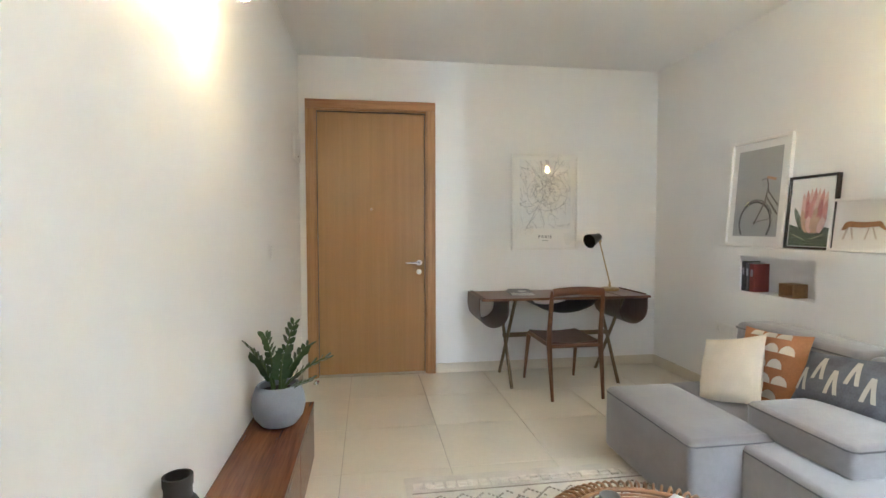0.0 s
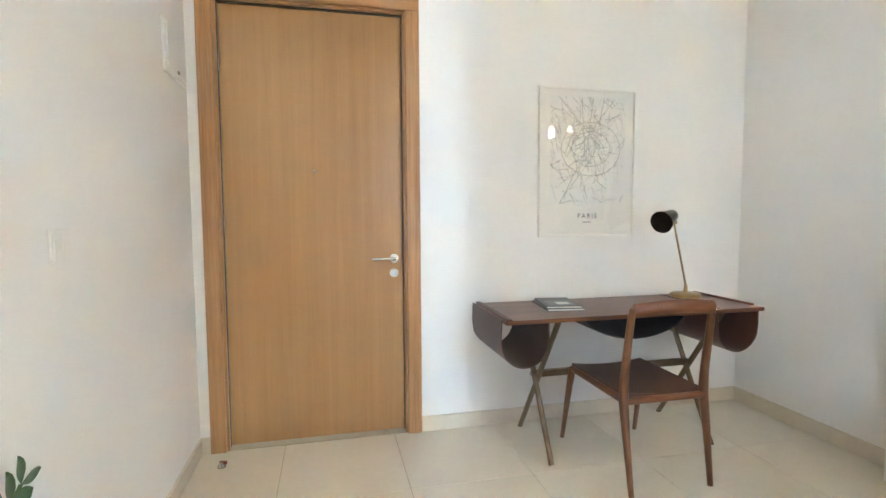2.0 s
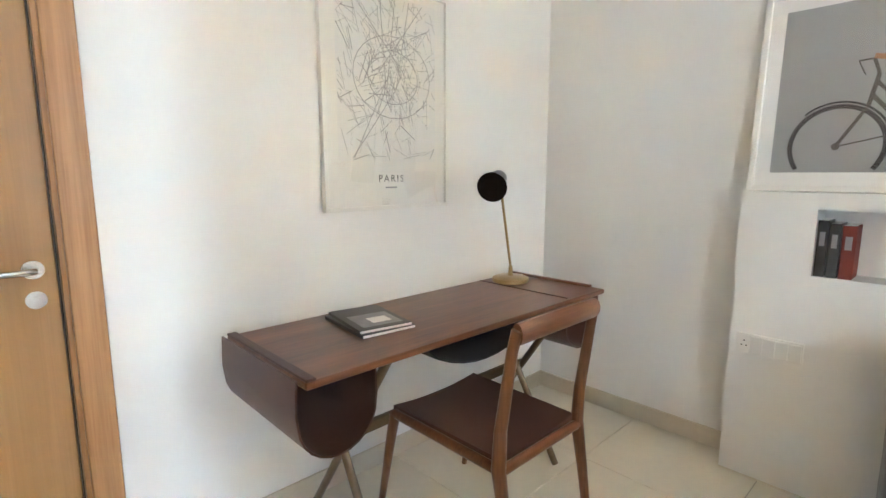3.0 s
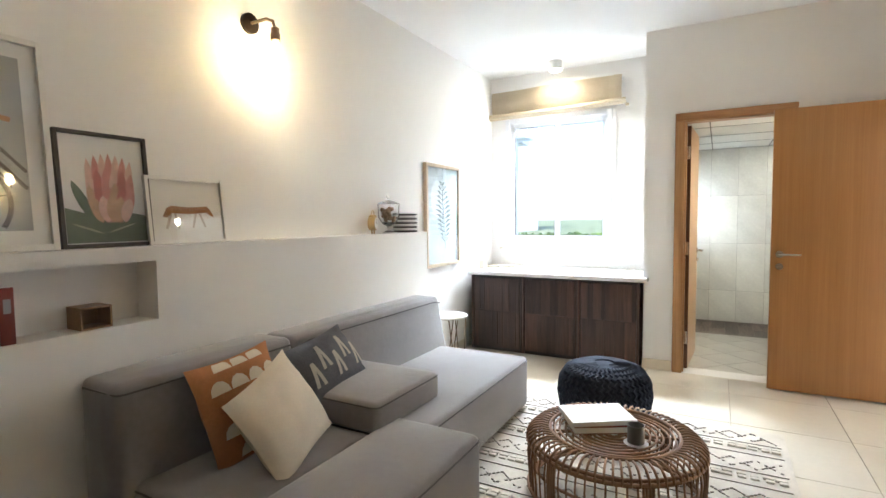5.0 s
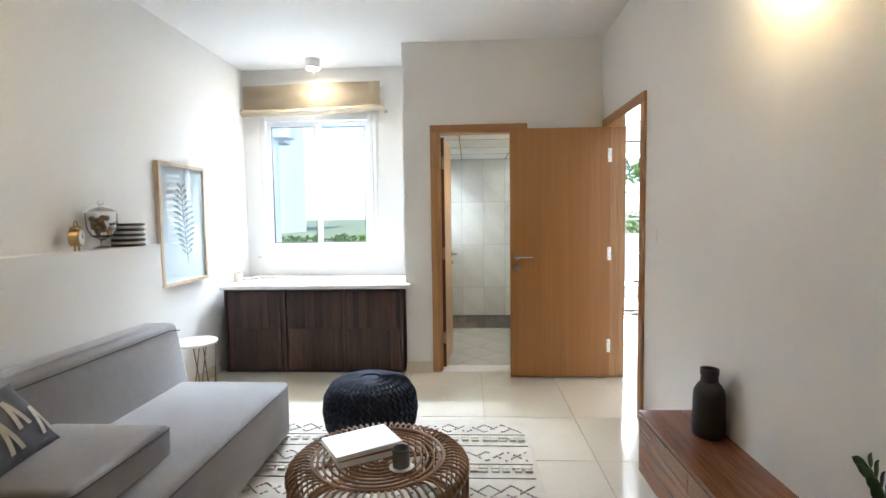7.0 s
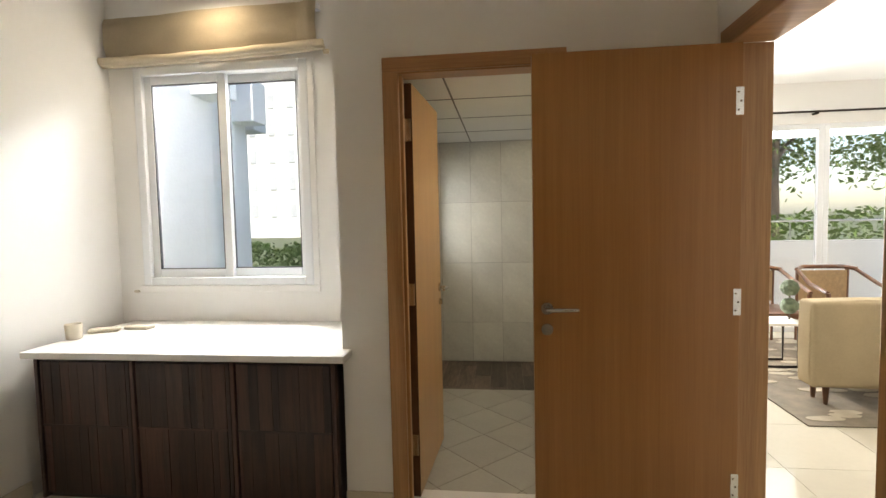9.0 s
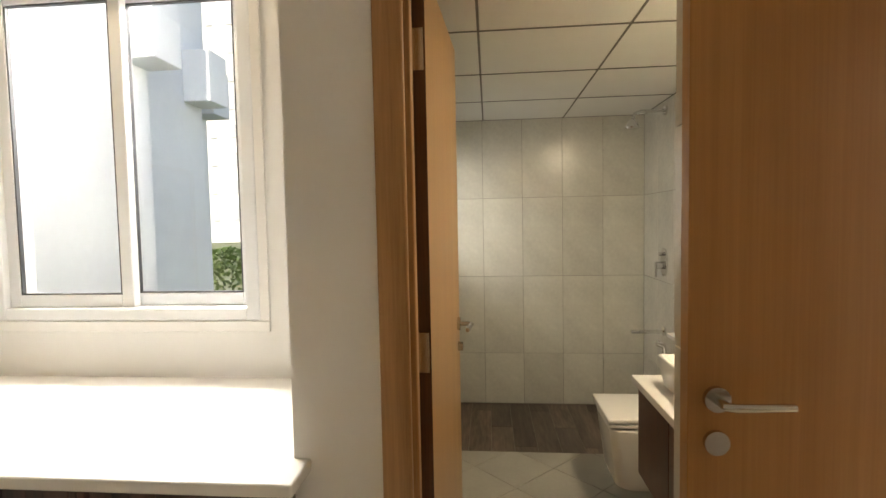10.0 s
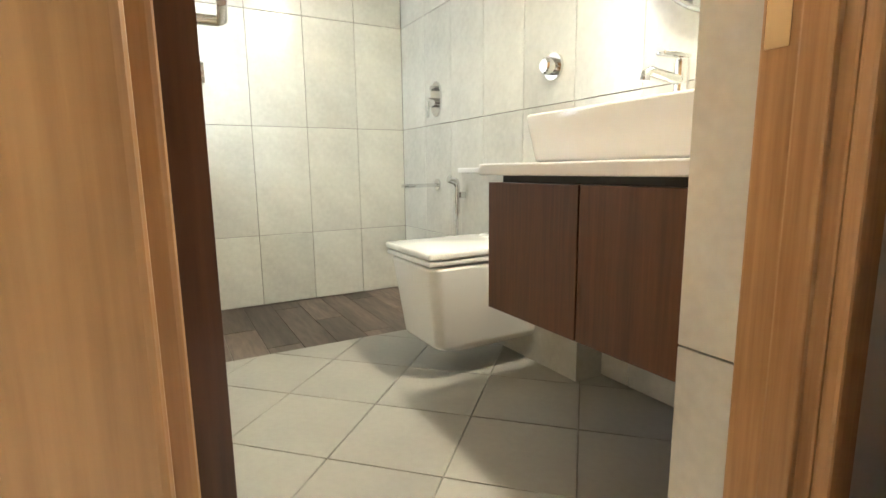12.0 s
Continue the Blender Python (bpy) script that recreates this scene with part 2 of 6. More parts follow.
RUGD = mat("rug_grey_yarn", (0.33, 0.30, 0.26), 0.97, var=0.3, scale=14, bump=0.5, bump_scale=200, spec=0.1)
RUGT = mat("rug_tuft_yarn", (0.66, 0.62, 0.54), 0.97, var=0.12, scale=14, bump=0.8, bump_scale=160, spec=0.1)
RATTAN = mat("rattan", (0.26, 0.135, 0.06), 0.42, var=0.35, scale=9, bump=0.15, bump_scale=160)
POUF = mat("navy_knit", (0.035, 0.042, 0.062), 0.9, var=0.3, scale=14, bump=0.4, bump_scale=150, spec=0.2)
STONE = mat("white_quartz", (0.80, 0.79, 0.77), 0.2, var=0.02, scale=12)
UPVC = mat("white_upvc", (0.78, 0.80, 0.82), 0.3, var=0.015, scale=3)
GASKET = mat("dark_gasket", (0.06, 0.065, 0.075), 0.6, var=0.1)
LINEN = mat("beige_linen", (0.55, 0.47, 0.35), 0.9, var=0.07, scale=5, bump=0.4, bump_scale=300, spec=0.2)
WHITE = mat("white_paint_frame", (0.78, 0.765, 0.73), 0.4, var=0.02)
PLASTIC = mat("white_plastic", (0.78, 0.77, 0.74), 0.35, var=0.015)
PAPER = mat("paper", (0.80, 0.79, 0.76), 0.8, var=0.015, scale=4)
GREYPAPER = mat("grey_print", (0.36, 0.36, 0.35), 0.8, var=0.03, scale=2)
INK = mat("dark_ink", (0.045, 0.04, 0.04), 0.7, var=0.2, scale=30)
INKG = mat("grey_ink", (0.32, 0.32, 0.33), 0.8, var=0.2, scale=20)
BLACKF = mat("black_frame_wood", (0.022, 0.017, 0.015), 0.35, var=0.2, scale=20)
LIGHTOAK = wood("pale_oak_frame", (0.42, 0.32, 0.21), (0.58, 0.47, 0.34), (22, 22, 1.2), 0.5)
PINK = mat("protea_pink", (0.55, 0.24, 0.20), 0.8, var=0.3, scale=30)
PINKD = mat("protea_red", (0.40, 0.12, 0.11), 0.8, var=0.3, scale=30)
LEAFP = mat("printed_leaf", (0.10, 0.13, 0.08), 0.8, var=0.4, scale=30)
DEER = mat("printed_fur", (0.36, 0.19, 0.09), 0.8, var=0.3, scale=40)
BLUEPRINT = mat("blue_grey_print", (0.42, 0.50, 0.53), 0.7, var=0.08, scale=4)
FERN = mat("fern_print", (0.13, 0.17, 0.17), 0.8, var=0.25, scale=20)
GLASS = glass("clear_glass")
MIRROR = mat("mirror_silver", (0.90, 0.91, 0.90), 0.01, 1.0, var=0.004)
BLACKV = mat("black_stoneware", (0.022, 0.019, 0.018), 0.55, var=0.2, scale=9, bump=0.15, bump_scale=80)
CONCRETE = mat("blue_grey_glaze", (0.27, 0.29, 0.32), 0.5, var=0.12, scale=9, bump=0.1, bump_scale=100)
SOIL = mat("potting_soil", (0.03, 0.02, 0.014), 0.95, var=0.4, scale=40, bump=0.8, bump_scale=90)
LEAF = mat("glossy_leaf", (0.036, 0.080, 0.023), 0.28, var=0.35, scale=22, vary=0.3)
STEM = mat("green_stem", (0.08, 0.13, 0.04), 0.45, var=0.2, scale=20)
BTILE = mat("bathroom_wall_tile", (0.60, 0.59, 0.53), 0.2, var=0.2, scale=3.2, vary=0.25, bump=0.04, bump_scale=40)
BGROUT = mat("bathroom_grout", (0.27, 0.25, 0.22), 0.8, var=0.1, scale=9)
BFLOOR = mat("bathroom_floor_tile", (0.36, 0.345, 0.30), 0.4, var=0.12, scale=3, vary=0.15, bump=0.05, bump_scale=60)
CERAMIC = mat("white_ceramic", (0.82, 0.81, 0.78), 0.1, var=0.01)
GRIDTILE = mat("ceiling_panel", (0.74, 0.73, 0.69), 0.75, var=0.02, scale=5)
GRIDLINE = mat("ceiling_grid_gap", (0.16, 0.15, 0.13), 0.7, var=0.1)
EXTWALL = mat("exterior_render", (0.68, 0.71, 0.74), 0.85, var=0.05, scale=1.2, bump=0.5, bump_scale=30)
FAR = mat("far_tower_wall", (0.82, 0.82, 0.80), 0.9, var=0.04, scale=0.3)
FARWIN = mat("far_tower_window", (0.5, 0.52, 0.54), 0.4, var=0.1, scale=0.5)
GRASS = mat("ground_earth", (0.10, 0.12, 0.06), 0.95, var=0.3, scale=0.6)
FOLIAGE = mat("foliage", (0.16, 0.25, 0.05), 0.6, var=0.5, scale=3, vary=0.2)
BARK = mat("bark", (0.10, 0.075, 0.055), 0.9, var=0.3, scale=8, bump=0.6, bump_scale=20)
SOFAB = mat("beige_upholstery", (0.46, 0.37, 0.24), 0.9, var=0.08, scale=5, bump=0.3, bump_scale=250, spec=0.2)
CANE = mat("woven_cane", (0.42, 0.29, 0.16), 0.7, var=0.2, scale=40)
BOOKW = mat("white_book_cover", (0.74, 0.74, 0.73), 0.4, var=0.04, scale=5)
BOOKR = mat("red_book_cloth", (0.17, 0.03, 0.022), 0.7, var=0.15, scale=20)
BOOKK = mat("black_book_cover", (0.025, 0.025, 0.03), 0.3, var=0.3, scale=6)
CUPM = mat("grey_stoneware", (0.17, 0.165, 0.155), 0.5, var=0.2, scale=16)
BOXW = wood("box_wood", (0.16, 0.085, 0.035), (0.30, 0.17, 0.08), (14, 1, 14), 0.5)
NUTS = mat("walnut_shell", (0.27, 0.16, 0.08), 0.8, var=0.3, scale=30, bump=0.6, bump_scale=90)
BULB = glow("lit_bulb", (1, 0.66, 0.28), 22)
DIFFUSER = glow("lit_diffuser", (1, 0.90, 0.70), 9)

# ---- the setting ----
XW = 3.42         # sofa wall
YB, YBI = -5.29, -5.49   # bathroom wall, both faces
YW = -5.95        # window wall
YK = -7.93        # bathroom back wall


def wall(name, boxes, label="smooth off-white painted wall", material=None):
    bm = bmesh.new()
    for b in boxes:
        box(bm, *b)
    return solid(name, bm, material or PAINT, label, "wall", "structure")


floor = solid("floor", B(-5.2, 3.6, YB - 0.2, 0.2, -0.15, -0.006), GROUT, "glossy cream vitrified floor tiles", "floor", "structure")
ceiling = solid("ceiling", B(-5.2, 3.6, -6.2, 0.2, H, H + 0.15), CEIL, "plain white painted ceiling", "ceiling", "structure")

# entrance wall, with the hole of the front door
wall("wall_entrance", [(-0.2, 0.10, 0, 0.2, 0, H), (1.17, 3.62, 0, 0.2, 0, H), (0.10, 1.17, 0, 0.2, 2.455, H)])
# television wall, with the opening to the next room
wall("wall_television", [(-0.14, 0, -4.25, 0, 0, H), (-0.14, 0, -5.49, -5.185, 0, H), (-0.14, 0, -5.185, -4.25, 2.14, H)])
wall("wall_sofa", [(XW, XW + 0.2, -6.15, 0, 0, H)])
# half-height ledge along the sofa wall, with a niche in it
LX = 3.27
wall("ledge_wall", [(LX, XW, -1.33, -1.07, 0, 1.22), (LX, XW, -4.24, -1.95, 0, 1.22), (LX, XW, -1.95, -1.33, 0, 0.902),
                    (LX, XW, -1.95, -1.33, 1.157, 1.22)], "half-height off-white ledge wall with a niche")
# wall with the bathroom door
wall("wall_bathroom", [(0, 0.66, YBI, YB, 0, H), (1.435, 1.71, YBI, YB, 0, H), (0.66, 1.435, YBI, YB, 2.14, H)])
wall("wall_niche_side", [(1.585, 1.71, YW, YBI, 0, H)])
WX0, WX1, WZ0, WZ1 = 2.10, 3.25, 1.03, 2.42
wall("wall_window", [(1.71, WX0, YW - 0.2, YW, 0, H), (WX1, XW, YW - 0.2, YW, 0, H), (WX0, WX1, YW - 0.2, YW, 0, WZ0), (WX0, WX1, YW - 0.2, YW, WZ1, H)])
solid("niche_floor", B(1.70, XW, YW, YBI, -0.15, -0.002), TILE, "cream tile under the window counter", "floor", "structure")


def skirting(name, runs):
    bm = bmesh.new()
    for r in runs:
        box(bm, *r, 0.002, 1)
    solid(name, bm, SKIRT, "beige tile skirting along the wall", "skirting", "structure")


skirting("baseboard_entrance", [(0.0, 0.052, -0.012, 0, 0, 0.09), (1.218, XW - 0.012, -0.012, 0, 0, 0.09)])
skirting("baseboard_sofa", [(XW - 0.012, XW, -1.068, 0, 0, 0.09), (XW - 0.012, XW, -5.24, -4.245, 0, 0.09), (LX - 0.012, LX, -4.24, -1.07, 0, 0.002)])
skirting("baseboard_television", [(0, 0.012, -4.205, -0.014, 0, 0.09)])
skirting("baseboard_bathroom", [(1.478, 1.712, YB, YB + 0.012, 0, 0.09)])


# ---- doors ----
def lever(parent, x, z, y, out, way, y_sign=1):
    """A lever handle on a round rose, with a lock rose below."""
    bm = bmesh.new()
    tube(bm, [(x, y, z), (x, y + out * 0.012, z)], 0.026, 20)
    tube(bm, [(x, y, z), (x, y + out * 0.05, z), (x + way * 0.015, y + out * 0.058, z), (x + way * 0.13, y + out * 0.052, z)], [0.010, 0.009, 0.009, 0.008], 10)
    h = part("handle", bm, STEEL, parent, "brushed steel lever handle", True)
    bm = bmesh.new()
    tube(bm, [(x, y, z - 0.085), (x, y + out * 0.011, z - 0.085)], 0.025, 20)
    tube(bm, [(x, y, z - 0.085), (x, y + out * 0.017, z - 0.085)], 0.011, 12)
    part("lock", bm, STEEL, parent, "round steel lock rose", True)
    return h


fd = thing("door_frame_1", (0.63, 0, 0), "brown wooden frame of the entrance door", "door frame", kind="structure")
for a, b in ((0.055, 0.135), (1.135, 1.215)):
    part("casing", B(a, b, 0.0, -0.022, 0, 2.42, 0.004), OAKF, fd)
part("casing_head", B(0.055, 1.215, 0.0, -0.022, 2.42, 2.5, 0.004), OAKH, fd)
for a, b in ((0.102, 0.148), (1.122, 1.168)):
    part("jamb", B(a, b, 0.001, 0.16, 0, 2.408, 0.003), OAKF, fd)
part("head_jamb", B(0.102, 1.168, 0.001, 0.16, 2.408, 2.453, 0.003), OAKH, fd)
# black strips draw in the shadow line between frame and leaf
for a, b in ((0.1485, 0.1515), (1.1185, 1.1215)):
    part("shadow_line", B(a, b, 0.025, 0.075, 0.012, 2.402), BLACKF, fd, "black strip for the shadow line round the leaf")
part("shadow_line", B(0.1485, 1.1215, 0.025, 0.075, 2.4025, 2.4075), BLACKF, fd, "black strip for the shadow line round the leaf")
ed = thing("entrance_door", (0.635, 0.05, 0), "closed oak-veneer flush entrance door", "door")
part("leaf", B(0.152, 1.118, 0.044, 0.084, 0.012, 2.402, 0.002), OAK, ed)
lever(ed, 1.066, 1.035, 0.044, -1, -1)
part("peephole", tube(bmesh.new(), [(0.63, 0.044, 1.53), (0.63, 0.037, 1.53)], 0.010, 14), STEEL, ed, "small steel peephole", True)
for z in (0.35, 1.25, 2.1):
    part("hinge", tube(bmesh.new(), [(0.150, 0.036, z - 0.05), (0.150, 0.036, z + 0.05)], 0.007, 8), STEEL, ed, "", True)
# grout colour puts the shade of the gap below the leaf into the threshold
solid("door_threshold", B(0.15, 1.12, 0.0, 0.2, -0.05, 0.004), GROUT, "threshold under the entrance door, coloured dark for the gap's shade", "threshold", "structure")
solid("landing_wall", B(-0.3, 1.6, 1.2, 1.3, 0, 2.9), PAINT, "plain landing wall outside the door", "wall", "structure")

bf = thing("door_frame_2", (1.05, YB, 0), "brown wooden frame of the bathroom door", "door frame", kind="structure")
for a, b in ((0.636, 0.702), (1.398, 1.474)):
    part("casing", B(a, b, YB, YB + 0.02, 0, 2.105, 0.005), OAKF, bf)
part("casing_head", B(0.636, 1.474, YB, YB + 0.02, 2.105, 2.172, 0.005), OAKH, bf)
for a, b in ((0.662, 0.698), (1.402, 1.433)):
    part("jamb", B(a, b, YB - 0.112, YB - 0.001, 0, 2.10, 0.004), OAKF, bf)
for a, b in ((0.69, 0.712), (1.386, 1.41)):
    part("stop", B(a, b, YB - 0.06, YB - 0.02, 0, 2.10, 0.004), OAKF, bf)
part("head_jamb", B(0.662, 1.433, YB - 0.112, YB - 0.001, 2.10, 2.138, 0.003), OAKH, bf)
part("strike_plate", B(0.6965, 0.7, YB - 0.105, YB - 0.075, 0.88, 1.06), STEEL, bf, "steel strike plate")

# bathroom leaf, standing open into the bathroom
bl = thing("bathroom_door", (1.40, YB - 0.112, 0), "open brown flush bathroom door turned inwards", "door", turn=(0, 0, -3.0))
part("leaf", B(-0.04, 0, -0.69, -0.003, 0.01, 2.085, 0.002), OAK, bl)
part("edge_band", B(-0.04, 0, -0.003, 0.0, 0.01, 2.085), VANITY, bl, "dark lipped edge")
for out, x in ((-1, -0.04), (1, 0.0)):
    bm = bmesh.new()
    tube(bm, [(x, -0.63, 1.0), (x + out * 0.012, -0.63, 1.0)], 0.026, 18)
    tube(bm, [(x, -0.63, 1.0), (x + out * 0.05, -0.63, 1.0), (x + out * 0.056, -0.615, 1.0), (x + out * 0.05, -0.51, 1.0)], [0.01, 0.009, 0.009, 0.008], 10)
    part("handle", bm, STEEL, bl, "steel lever handle", True)
    part("thumb_turn", tube(bmesh.new(), [(x, -0.63, 0.91), (x + out * 0.02, -0.63, 0.91)], 0.018, 14), STEEL, bl, "", True)
for z in (0.28, 1.05, 1.86):
    part("hinge", B(-0.036, -0.004, 0.0, 0.003, z - 0.055, z + 0.055), STEEL, bl, "steel butt hinge")

# opening to the next room
rf = thing("door_frame_3", (0, -4.72, 0), "brown wooden frame of the opening to the next room", "door frame", kind="structure")
for a, b in ((-4.285, -4.215), (-5.215, -5.15)):
    part("casing", B(0.0, 0.02, a, b, 0, 2.10, 0.005), OAKF, rf)
part("casing_head", B(0.0, 0.02, -5.215, -4.215, 2.10, 2.172, 0.005), wood("door_head_wood", (0.25, 0.115, 0.042), (0.40, 0.20, 0.08), (22, 0.8, 22), 0.4), rf)
for a, b in ((-4.282, -4.252), (-5.183, -5.15)):
    part("jamb", B(-0.16, -0.001, a, b, 0, 2.105, 0.004), OAKF, rf)
part("head_jamb", B(-0.16, -0.001, -5.15, -4.282, 2.105, 2.138, 0.003), OAKH, rf)
rl = thing("room_door", (0.0, -5.14, 0), "open orange-brown flush wooden door standing before the wall", "door", turn=(0, 0, 0.6))
part("leaf", B(-0.03, 0.80, -0.02, 0.02, 0.012, 2.10, 0.002), wood("room_door_veneer", (0.29, 0.128, 0.035), (0.38, 0.185, 0.056), (26, 26, 0.5), 0.36, contrast=(0.3, 0.75)), rl)
bm = bmesh.new()
tube(bm, [(0.745, 0.02, 1.035), (0.745, 0.032, 1.035)], 0.026, 18)
tube(bm, [(0.745, 0.02, 1.035), (0.745, 0.068, 1.035), (0.73, 0.076, 1.035), (0.62, 0.07, 1.035)], [0.01, 0.009, 0.009, 0.008], 10)
part("handle", bm, STEEL, rl, "brushed steel lever handle", True)
part("lock", tube(bmesh.new(), [(0.745, 0.02, 0.945), (0.745, 0.031, 0.945)], 0.025, 18), STEEL, rl, "round steel lock rose", True)
for z in (0.28, 1.06, 1.87):
    h = part("hinge", B(-0.034, -0.004, 0.02, 0.023, z - 0.055, z + 0.055), STEEL, rl, "pale steel butt hinge")
    bm = bmesh.new()
    for dz in (-0.035, 0.0, 0.035):
        tube(bm, [(-0.019 + (0.006 if dz else -0.004), 0.022, z + dz), (-0.019 + (0.006 if dz else -0.004), 0.0245, z + dz)], 0.004, 8)
    part("screw", bm, BRONZE, h)

# ---- window with its view ----
wi = thing("window_1", ((WX0 + WX1) / 2, YW, WZ0), "white two-pane sliding window", "window", kind="structure")
fy0, fy1 = YW - 0.12, YW + 0.008
for b in ((WX0, WX0 + 0.055, WZ0, WZ1), (WX1 - 0.055, WX1, WZ0, WZ1), (WX0 + 0.055, WX1 - 0.055, WZ0, WZ0 + 0.05), (WX0 + 0.055, WX1 - 0.055, WZ1 - 0.055, WZ1)):
    part("window_frame", B(b[0], b[1], fy0, fy1, b[2], b[3], 0.006), UPVC, wi)


def sash(x0, x1, y0, y1):
    z0, z1, w = WZ0 + 0.05, WZ1 - 0.055, 0.052
    s = part("sash", box(box(box(box(bmesh.new(), x0, x0 + w, y0, y1, z0, z1, 0.005), x1 - w, x1, y0, y1, z0, z1, 0.005),
                             x0 + w, x1 - w, y0, y1, z0, z0 + w, 0.005), x0 + w, x1 - w, y0, y1, z1 - w, z1, 0.005), UPVC, wi)
    y = (y0 + y1) / 2
    bm = bmesh.new()
    for b in ((x0 + w, x0 + w + 0.006, z0 + w, z1 - w), (x1 - w - 0.006, x1 - w, z0 + w, z1 - w), (x0 + w, x1 - w, z0 + w, z0 + w + 0.006), (x0 + w, x1 - w, z1 - w - 0.006, z1 - w)):
        box(bm, b[0], b[1], y - 0.004, y1 - 0.004, b[2], b[3])
    part("gasket", bm, GASKET, s)
    g = part("pane", B(x0 + w, x1 - w, y - 0.003, y + 0.003, z0 + w, z1 - w), GLASS, s)
    g.visible_shadow = False


sash(2.645, WX1 - 0.05, YW - 0.06, YW - 0.02)
sash(WX0 + 0.05, 2.71, YW - 0.105, YW - 0.065)
solid("window_trim", box(box(bmesh.new(), WX0 - 0.04, WX1 + 0.03, YW, YW + 0.012, WZ0 - 0.045, WZ0 - 0.002, 0.003), WX0 - 0.04, WX0 - 0.002, YW, YW + 0.012, WZ0, WZ1, 0.003),
      PAINT, "painted border round the window", "trim", "structure")

# ground and outside
solid("ground", B(-400, 400, -400, 400, -0.55, -0.5), GRASS, "grassy earth outside the building", "ground", "structure")
ext = thing("building_wing", (5.3, -9, -0.5), "pale blue-grey rendered wall of the same building outside the window", "building", kind="structure")
for x0, y0, y1, top in ((4.1, -8.2, -6.2, 12), (4.45, -9.6, -8.2, 12), (4.75, -10.2, -9.6, 12)):
    part("wall", B(x0, 7.5, y0, y1, -0.5, top, 0.01), EXTWALL, ext)
    part("band", B(x0 - 0.3, 7.4, y0 - 0.02, y0 + 0.35, 2.75, 3.3, 0.01), EXTWALL, ext)
tw = thing("far_tower", (30, -60, -0.5), "far pale apartment tower with rows of windows", "building")
part("wall", B(24.5, 37, -72, -60, -0.5, 46), FAR, tw)
for i in range(5):
    for k in range(12):
        part("window", B(25.2 + i * 2.4, 26.0 + i * 2.4, -60.05, -59.9, 2 + k * 3.2, 3.5 + k * 3.2), FARWIN, tw)

# ---- bathroom shell ----
BX0, BX1 = 0.04, 1.56
wb = wall("wall_bathroom_back", [(-0.12, 1.71, YK - 0.15, YK - 0.008, -0.1, 2.6)], "grey-beige tiled bathroom wall", BGROUT)
wr = wall("wall_bathroom_right", [(-0.12, BX0 - 0.008, YK - 0.008, YBI, -0.1, 2.6)], "grey-beige tiled bathroom wall", BGROUT)
LW0, LW1, LZ0, LZ1 = -7.85, -7.25, 1.05, 2.0
wl = wall("wall_bathroom_left", [(BX1 + 0.008, 1.71, LW1, YW, -0.1, 2.6), (BX1 + 0.008, 1.71, YK - 0.008, LW0, -0.1, 2.6), (BX1 + 0.008, 1.71, LW0, LW1, -0.1, LZ0),
                                 (BX1 + 0.008, 1.71, LW0, LW1, LZ1, 2.6), (BX1 + 0.008, 1.585, YW, YBI, -0.1, 2.6)], "grey-beige tiled bathroom wall", BGROUT)
wf = wall("wall_bathroom_front", [(BX0, 0.66, YBI - 0.004, YBI, -0.02, 2.2)], "tiled inner face beside the bathroom door", BGROUT)
solid("bathroom_ceiling_grid", B(-0.1, 1.7, YK - 0.1, YBI, BH + 0.006, BH + 0.05), GRIDLINE, "dark joints of the suspended bathroom ceiling", "ceiling", "structure")
bm = bmesh.new()
for i in range(3):
    for k in range(5):
        x0, y0 = 0.03 + i * 0.6, YK + k * 0.6
        xa, xb, ya, yb = max(x0 + 0.004, BX0), min(x0 + 0.596, BX1), y0 + 0.004, min(y0 + 0.596, YBI)
        if xb - xa > 0.03 and yb - ya > 0.03:
            box(bm, xa, xb, ya, yb, BH, BH + 0.02, 0.002, 1)
bars = bmesh.new()
for i in range(1, 3):
    box(bars, 0.026 + i * 0.6, 0.036 + i * 0.6, YK, YBI, BH - 0.0025, BH - 0.0005)
for k in range(1, 5):
    box(bars, BX0, BX1, YK + k * 0.6 - 0.006, YK + k * 0.6 + 0.006, BH - 0.0025, BH - 0.0006)
for b in ((BX0, BX1, YK, YK + 0.01), (BX0, BX0 + 0.008, YK + 0.01, YBI)):
    box(bars, *b, BH - 0.0025, BH - 0.0006)
solid("bathroom_ceiling_bars", bars, GRIDLINE, "thin dark joint bars between the ceiling panels", "ceiling", "structure")
solid("bathroom_ceiling", bm, GRIDTILE, "white square panels of the bathroom ceiling", "ceiling", "structure")
solid("bathroom_floor", B(-0.1, 1.6, YK - 0.05, YB - 0.001, -0.14, -0.026), BGROUT, "diagonal grey-beige bathroom floor tiles", "floor", "structure")
solid("bathroom_sill", B(0.70, 1.40, YB - 0.2, YB, -0.05, -0.002), STONE, "pale stone sill in the bathroom doorway", "threshold", "structure")
solid("outer_wall", B(-5.3, -0.14, -2.2, -2.1, 0, H), PAINT, "plain wall of the next room", "wall", "structure")

